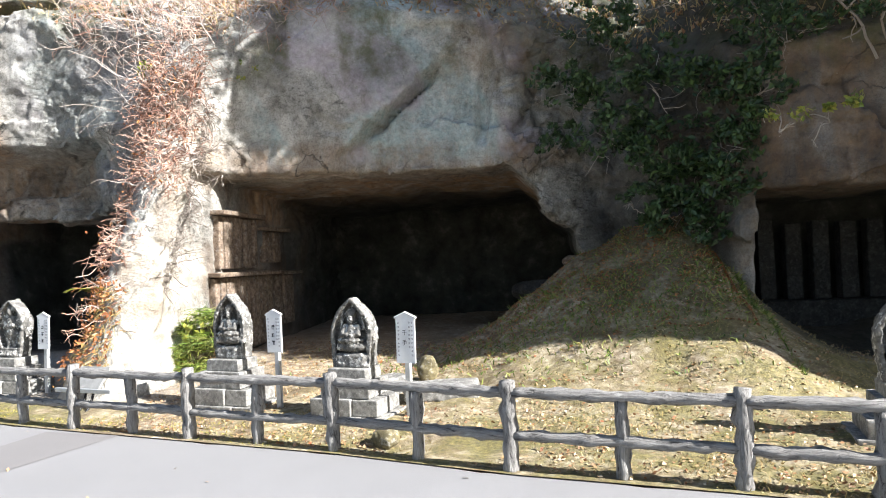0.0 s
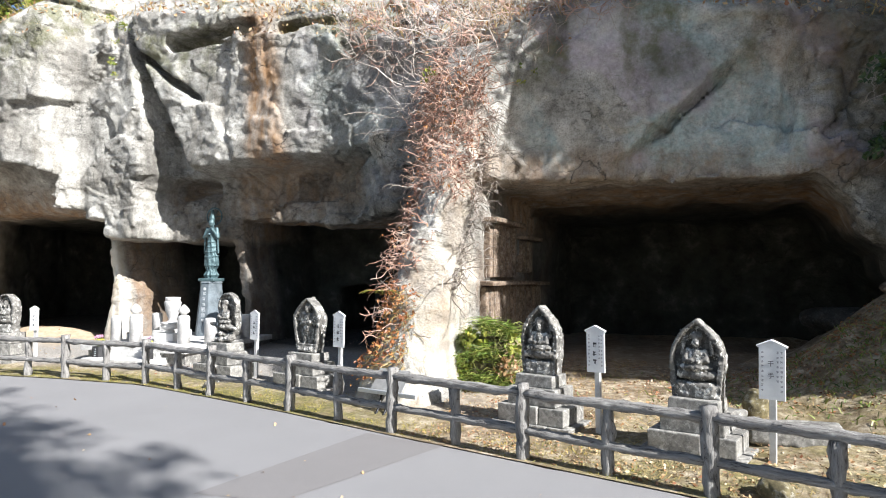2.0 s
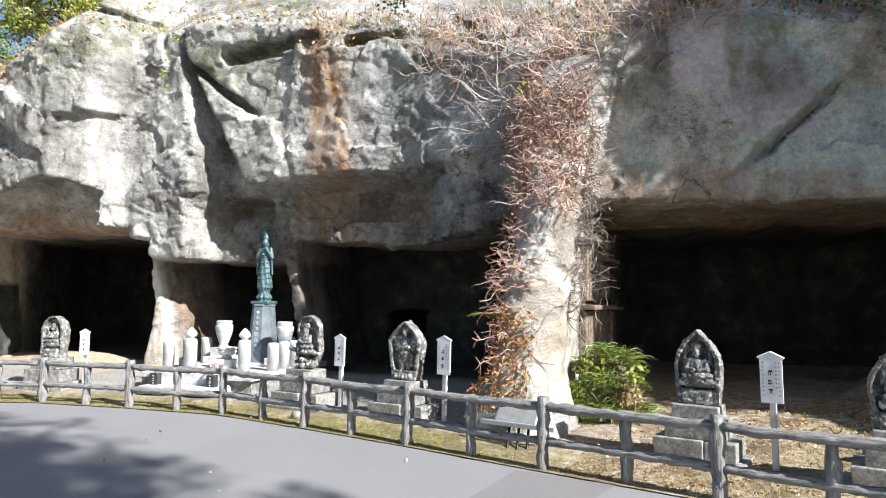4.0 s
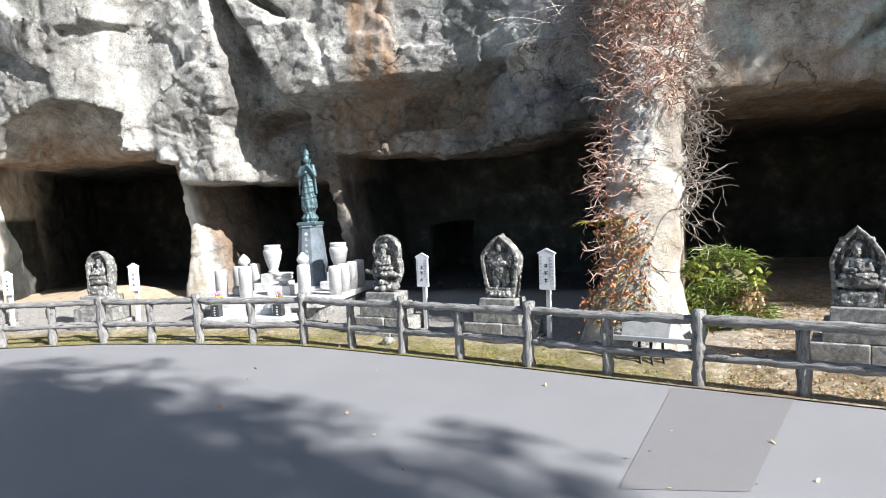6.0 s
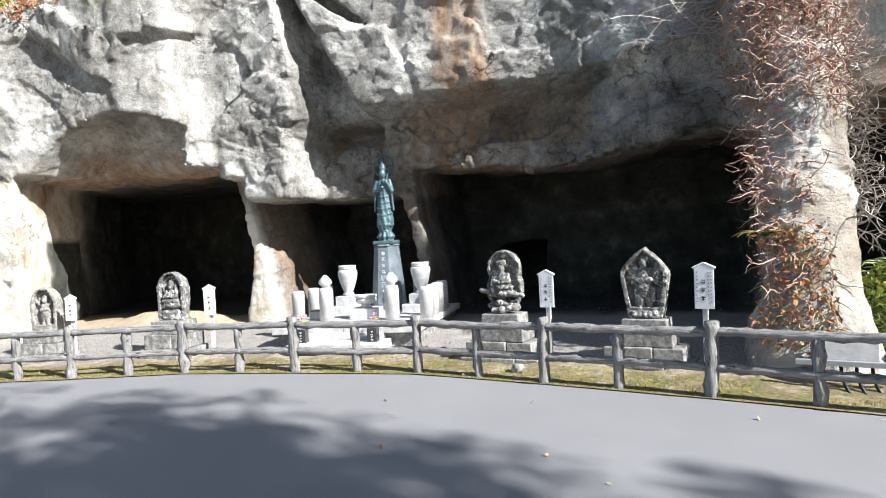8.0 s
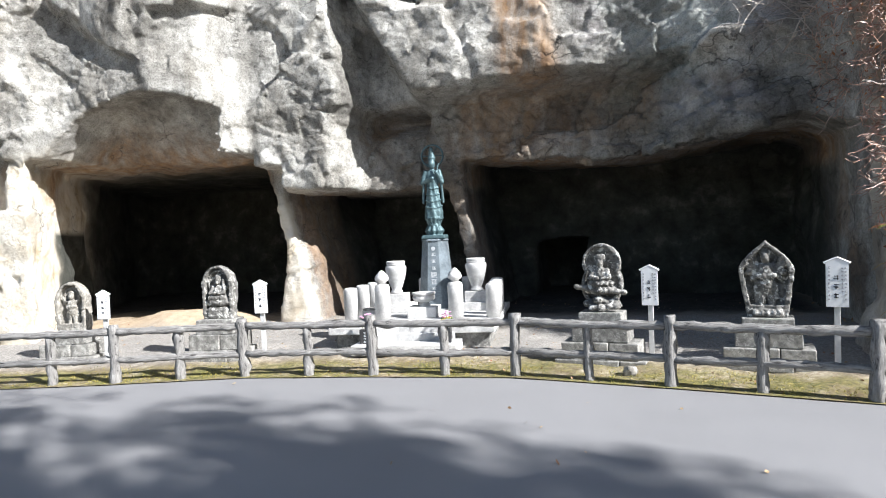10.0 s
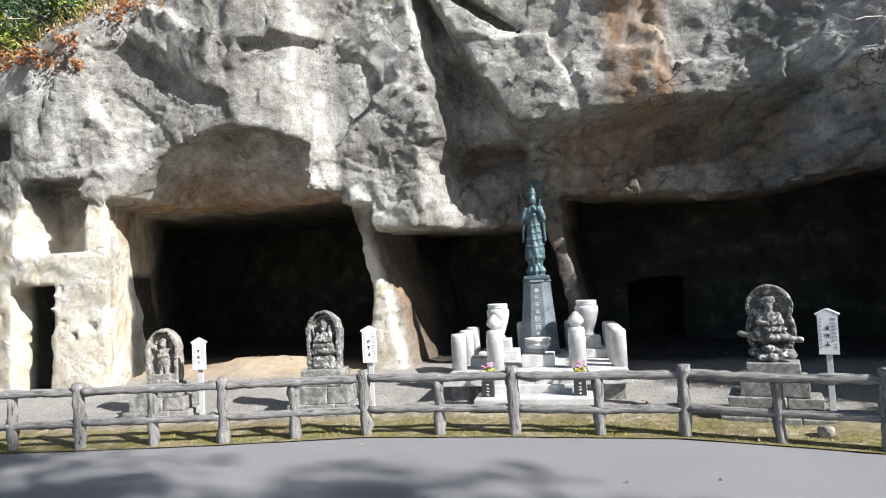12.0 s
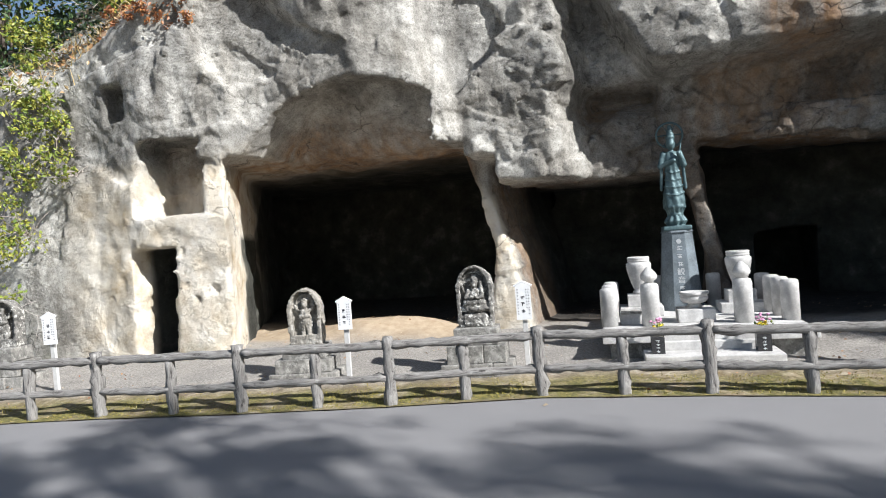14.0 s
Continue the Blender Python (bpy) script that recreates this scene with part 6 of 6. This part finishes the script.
shrub([((-21.2, 7.5, 3.6), (0.8, 0.4, 0.8), 900), ((-21.6, 7.3, 2.4), (0.8, 0.4, 0.9), 800), ((-21.9, 7.2, 1.4), (0.7, 0.4, 0.6), 260), ((-21.6, 7.6, 4.6), (0.6, 0.4, 0.5), 220), ((-20.8, 7.6, 3.3), (0.4, 0.25, 0.3), 130)], 8, 0.075, BRIGHT_LEAF, "sunlit yellow-green shrub on the cliff foot", 23)
shrub([((-18.8, 8.2, 5.6), (0.55, 0.35, 0.4), 420), ((-19.4, 8.15, 5.35), (0.4, 0.3, 0.3), 260), ((-18.1, 8.6, 6.1), (0.5, 0.3, 0.3), 260)], 6, 0.07, RUST_LEAF, "rust-brown dry shrub on the brow", 24)
shrub([((-19.6, 8.9, 6.7), (1.0, 0.5, 0.7), 900), ((-20.9, 8.5, 6.2), (1.0, 0.5, 0.9), 900), ((-21.4, 8.4, 7.3), (1.0, 0.6, 0.9), 700), ((-18.3, 9.6, 7.4), (0.8, 0.5, 0.5), 260)], 4, 0.08, EVERGREEN, "dark green shrub on the brow", 25)
shrub([((-18.9, 9.7, 7.2), (0.9, 0.5, 0.6), 500), ((-17.6, 10.6, 8.2), (1.0, 0.5, 0.6), 520), ((-16.2, 10.9, 8.6), (0.9, 0.5, 0.5), 420), ((-20.3, 9.6, 6.9), (0.9, 0.5, 0.8), 460)], 5, 0.09, BRIGHT_LEAF, "sunlit green shrubs on the brow", 29)
shrub([((-14.05, 9.85, 7.0), (0.22, 0.18, 0.5), 130), ((-14.0, 9.7, 6.2), (0.14, 0.12, 0.3), 50)], 2, 0.06, BRIGHT_LEAF, "bright green creeper in a rock cleft", 26)
shrub([((-8.6, 10.6, 7.5), (0.9, 0.5, 0.35), 260), ((-3.6, 10.6, 6.7), (0.9, 0.5, 0.45), 320), ((-1.6, 11.0, 6.5), (0.9, 0.5, 0.5), 340), ((-5.8, 10.4, 7.2), (0.7, 0.4, 0.3), 160)], 5, 0.08, EVERGREEN, "dark green shrubs along the brow", 27)
shrub([((-4.75, 9.75, 4.9), (0.28, 0.2, 0.25), 90), ((-6.1, 9.2, 4.9), (0.2, 0.15, 0.15), 60)], 3, 0.06, BRIGHT_LEAF, "small green plant on the rock face", 28)
shrub([((-21.9, 8.1, 5.6), (0.7, 0.4, 0.6), 800), ((-21.3, 7.7, 4.4), (0.5, 0.35, 0.5), 520), ((-20.3, 8.5, 6.2), (0.6, 0.35, 0.45), 620), ((-19.4, 8.8, 6.5), (0.6, 0.35, 0.35), 420)], 6, 0.08, BRIGHT_LEAF, "sunlit green shrub spilling over the brow", 41)
shrub([((-18.9, 8.2, 5.35), (0.5, 0.3, 0.3), 360), ((-20.1, 8.2, 5.45), (0.4, 0.25, 0.3), 260), ((-17.9, 8.8, 6.2), (0.45, 0.3, 0.25), 240)], 6, 0.07, RUST_LEAF, "rust-orange bracken on the brow", 42)
shrub([((-20.2, 10.8, 9.2), (1.0, 0.5, 0.7), 800), ((-18.0, 10.9, 8.8), (1.0, 0.5, 0.5), 700), ((-16.0, 11.2, 8.6), (0.8, 0.5, 0.4), 400)], 6, 0.1, BRIGHT_LEAF, "leafy green shrub on the slope above the cliff", 43)


def build_vines():
    rnd = random.Random(31)
    red, pale = [], []
    for _ in range(1250):
        z = 0.75 + 4.3 * rnd.random() ** 0.85
        side = rnd.uniform(-1.0, 0.55 if z > 2.9 else 0.2)
        x = -5.80 + 0.05 * z + side * (0.58 + 0.15 * (z > 3.4))
        y = cliff_y(x, z)
        if y is None or y > 10.6 or (z < 3.0 and rnd.random() < 0.55 + 0.3 * (side > -0.5)):
            continue
        head = (rnd.gauss(side * 0.9, 0.6), rnd.gauss(-0.7, 0.4), rnd.gauss(0.0, 0.6))
        (red if rnd.random() < 0.8 else pale).append(((x, y + 0.02, z), head, rnd.uniform(0.18, 0.62)))
    for _ in range(300):
        z = 1.4 + 2.9 * rnd.random()
        k = rnd.choice((-1, 1, 1))
        x = -5.80 + 0.05 * z + k * 0.42
        y = cliff_y(x, z)
        if y is None or y > 9.9:
            continue
        (red if k < 0 else pale).append(((x, y + 0.05, z), (k * 1.0, -0.4, rnd.uniform(-0.9, 0.4)), rnd.uniform(0.3, 0.85) * (0.8 if k > 0 else 0.55)))
    ob = thing("climbing_vine", pose(0, 0, 0), "leafless red-brown vine clinging to the rock buttress", "vine")
    put("stem_tangle", twig_mesh("stem_tangle", red, 32, 0.0075, 7, 0.42, 0.08, 2), VINE, ob)["kind"] = "stuff"
    put("pale_tangle", twig_mesh("pale_tangle", pale, 33, 0.007, 7, 0.4, 0.08, 2), TWIG, ob)["kind"] = "stuff"
    places = np.array([s[0] for s in red])[rng.randint(0, len(red), 650)] + rng.normal(0, 0.12, (650, 3)) + np.array((0, -0.15, 0))
    put("dry_leaf", leaf_mesh("dry_leaf", places, 0.03, 0.075), RUST_LEAF, ob)["kind"] = "stuff"
    brush, bare = [], []
    for _ in range(760):
        x, z = rnd.uniform(-8.6, -3.0), rnd.uniform(4.3, 7.0)
        if z < 4.9 + 0.35 * abs(x + 5.7):
            continue
        y = cliff_y(x, z)
        if y is None:
            continue
        (brush if rnd.random() < 0.55 else bare).append(((x, y + 0.05, z), (rnd.gauss(-0.15, 0.7), rnd.gauss(-0.6, 0.3), rnd.gauss(0.35, 0.6)), rnd.uniform(0.4, 1.15)))
    for _ in range(26):
        z = rnd.uniform(3.9, 5.0)
        y = cliff_y(-6.4, z) or 9.3
        bare.append(((-6.4, y, z), (-1.0, rnd.uniform(-0.5, -0.1), rnd.uniform(-0.2, 0.4)), rnd.uniform(0.9, 1.7)))
    stuff("dry_brush", twig_mesh("dry_brush", brush, 34, 0.008, 7, 0.35, 0.02, 3), VINE, "tangle of dry red-brown brush on the brow", "brush")
    stuff("bare_twigs", twig_mesh("bare_twigs", bare, 35, 0.009, 8, 0.28, 0.02, 3), TWIG, "bare grey twigs growing from the rock", "twigs")
    # pale branches over the far cave
    far = [((3.9, 9.2, 3.9), (-1.0, -0.3, 1.0), 1.9), ((4.3, 9.0, 4.0), (-0.3, -0.4, 1.0), 1.6), ((4.7, 9.0, 4.0), (0.2, -0.3, 1.0), 1.7), ((5.2, 8.8, 4.0), (0.4, -0.4, 1.0), 1.5), ((4.5, 9.0, 4.1), (-0.7, -0.2, 0.8), 1.5), ((5.0, 9.0, 3.9), (-0.2, -0.5, 0.9), 1.3)]
    stuff("pale_branches", twig_mesh("pale_branches", far, 36, 0.017, 10, 0.16, 0.0, 6), TWIG, "pale bare branches leaning out over a cave", "branches")
    # ferns and dry grass low on the buttress
    base = []
    for _ in range(520):
        z = rnd.uniform(0.35, 1.5)
        x = -5.95 + rnd.uniform(-0.5, 0.35)
        y = cliff_y(x, z)
        if y is not None and y < 9:
            base.append((x, y, z))
    base = np.array(base)
    stuff("dry_grass", blade_mesh("dry_grass", base, 0.10, 0.28, 0.006, 0.6, (0, -0.5, -1.2)), DRY_GRASS, "straw-coloured grass hanging on the buttress", "grass")
    pick = base[rng.randint(0, len(base), 420)] + np.array((-0.08, -0.08, 0.05)) + rng.normal(0, 0.05, (420, 3))
    stuff("rust_leaves", leaf_mesh("rust_leaves", pick, 0.04, 0.09), RUST_LEAF, "rust-red dry leaves on the buttress", "leaves")
    ob = thing("fern", pose(-6.22, 7.92, 1.42), "yellow-green fern with rusty fronds on the rock", "fern")
    for n in range(9):
        a = -2.9 + n * 0.36
        pts = [Vector((0, 0, 0)) + Vector((math.cos(a) * t * 0.32, math.sin(a) * t * 0.22 - 0.05 * t, 0.26 * t - 0.24 * t * t)) for t in (0, 0.25, 0.5, 0.75, 1.0)]
        bm = tube(pts, [0.005, 0.004, 0.003, 0.003, 0.002], 3)
        for k in range(14):
            t = 0.15 + 0.06 * k
            c = Vector((math.cos(a) * t * 0.32, math.sin(a) * t * 0.22 - 0.05 * t, 0.26 * t - 0.24 * t * t))
            for s in (-1, 1):
                d = Vector((-math.sin(a) * s, math.cos(a) * s, -0.25)) * 0.085 * (1.05 - t)
                e = Vector((math.cos(a), math.sin(a), 0)) * 0.018
                bm.faces.new([bm.verts.new(c - e), bm.verts.new(c + d), bm.verts.new(c + e)])
        part("frond", bm, BRIGHT_LEAF if n % 3 else RUST_LEAF, ob)


build_vines()


def build_grass():
    # hanging green tuft beside the buttress
    boulder("tuft_mound", (-4.88, 8.95, -0.1), (0.52, 0.36, 0.52), BOULDER, "mossy earth hump under a grass tuft", 16)
    hubs = [(-5.18, 8.62, 0.80, 0.17), (-4.92, 8.62, 0.98, 0.20), (-4.66, 8.72, 0.90, 0.20), (-5.22, 8.5, 0.50, 0.20), (-4.92, 8.5, 0.62, 0.22), (-4.60, 8.6, 0.56, 0.22), (-5.1, 8.42, 0.26, 0.22), (-4.75, 8.42, 0.26, 0.24), (-4.45, 8.6, 0.25, 0.2)]
    base = np.concatenate([ball(h[:3], (h[3], h[3] * 0.7, h[3] * 0.7), 330, 0.1) for h in hubs])
    stuff("green_tuft", blade_mesh("green_tuft", base, 0.12, 0.30, 0.006, 0.5, (0.05, -0.45, -0.9)), GRASS, "lush green grass tuft at the buttress foot", "grass")
    places = np.concatenate([ball((-5.22, 8.40, 0.35), (0.16, 0.1, 0.3), 90, 0.2), ball((-5.05, 8.45, 0.8), (0.2, 0.12, 0.2), 70, 0.2), ball((-4.5, 8.5, 0.75), (0.16, 0.12, 0.2), 50, 0.2)])
    stuff("broad_leaves", leaf_mesh("broad_leaves", places, 0.06, 0.12, 0.7), BRIGHT_LEAF, "broad yellow-green leaves among the grass tuft", "leaves")
    places = ball((-4.55, 8.42, 0.45), (0.2, 0.12, 0.22), 170, 0.1)
    stuff("tuft_litter", leaf_mesh("tuft_litter", places, 0.04, 0.09), DRY_LEAF, "dry brown leaves caught in the grass tuft", "leaves")
    # verge between road and statues
    x = rng.uniform(-24, -2.5, 15000)
    y = fence_y(x) - 0.06 + np.abs(rng.normal(0, 0.42, len(x)))
    keep = vnoise(x * 1.6, y * 1.6, x * 0, 51) > 0.36
    base = np.stack([x, y, ground_z(x, y) + 0.005], 1)[keep]
    stuff("verge_grass", blade_mesh("verge_grass", base, 0.015, 0.05, 0.004, 0.8), MOSS_GRASS, "short mossy grass along the fence", "grass")
    x = rng.uniform(-5.0, 6.0, 16000)
    y = fence_y(x) - 0.05 + rng.uniform(0, 1, len(x)) ** 1.3 * 6
    keep = vnoise(x * 1.3, y * 1.3, x * 0, 52) > 0.40
    base = np.stack([x, y, ground_z(x, y) + 0.005], 1)[keep]
    stuff("straw_grass", blade_mesh("straw_grass", base, 0.02, 0.085, 0.004, 0.9), DRY_GRASS, "thin straw-coloured grass on the slope", "grass")
    # fallen leaves
    x = np.concatenate([rng.uniform(-5.4, 5.0, 19000), rng.uniform(-22, -5, 2200)])
    y = fence_y(x) - 0.02 + rng.uniform(0, 1, len(x)) ** 1.25 * 6.0
    keep = vnoise(x * 0.9, y * 0.9, x * 0, 53) > 0.30
    base = np.stack([x, y, ground_z(x, y) + 0.022], 1)[keep]
    stuff("fallen_leaves", flat_leaf_mesh("fallen_leaves", base, 0.016, 0.048), DRY_LEAF, "dry brown fallen leaves scattered on the ground", "leaves")
    x = rng.uniform(-14, 3, 46)
    y = fence_y(x) - rng.uniform(0.1, 3.0, len(x))
    stuff("road_leaves", flat_leaf_mesh("road_leaves", np.stack([x, y, np.full(len(x), 0.008)], 1), 0.025, 0.06), DRY_LEAF, "a few dry leaves on the asphalt", "leaves")
    x = np.minimum(rng.normal(1.2, 1.5, 9000), 2.4)
    y = np.maximum(rng.normal(9.6, 0.8, 9000), 8.0)
    base = np.stack([x, y, ground_z(x, y) + 0.025], 1)
    stuff("slope_leaves", flat_leaf_mesh("slope_leaves", base, 0.018, 0.05), RUST_LEAF, "rust-brown leaf litter on the shaded mound", "leaves")
    x = np.minimum(rng.normal(0.9, 1.6, 5000), 2.6)
    y = np.maximum(rng.normal(9.0, 0.8, 5000), 7.2)
    base = np.stack([x, y, ground_z(x, y) + 0.005], 1)
    stuff("slope_weeds", blade_mesh("slope_weeds", base, 0.04, 0.14, 0.008, 0.9), GRASS, "low green weeds on the shaded mound", "grass")
    # litter and dry growth on the brow
    co = np.empty(len(CLIFF.data.vertices) * 3, np.float32)
    CLIFF.data.vertices.foreach_get("co", co)
    no = np.empty(len(CLIFF.data.vertices) * 3, np.float32)
    CLIFF.data.vertex_normals.foreach_get("vector", no)
    co, no = co.reshape(-1, 3), no.reshape(-1, 3)
    brow = np.interp(co[:, 0], [-25, -21, -18, -15, -9, -6, 0, 7], [3.3, 4.6, 6.0, 7.2, 6.5, 5.5, 5.4, 4.2])
    top = np.where((no[:, 2] > 0.42) & (co[:, 2] > brow - 0.15))[0]
    pick = co[top[rng.randint(0, len(top), 9000)]] + rng.normal(0, 0.04, (9000, 3))
    stuff("brow_litter", leaf_mesh("brow_litter", pick, 0.05, 0.13), DRY_LEAF, "dry leaf litter covering the brow", "leaves")
    pick = co[top[rng.randint(0, len(top), 4500)]]
    stuff("brow_grass", blade_mesh("brow_grass", pick, 0.12, 0.42, 0.007, 0.7, (0, -0.4, 0)), DRY_GRASS, "straw grass hanging over the brow", "grass")


build_grass()
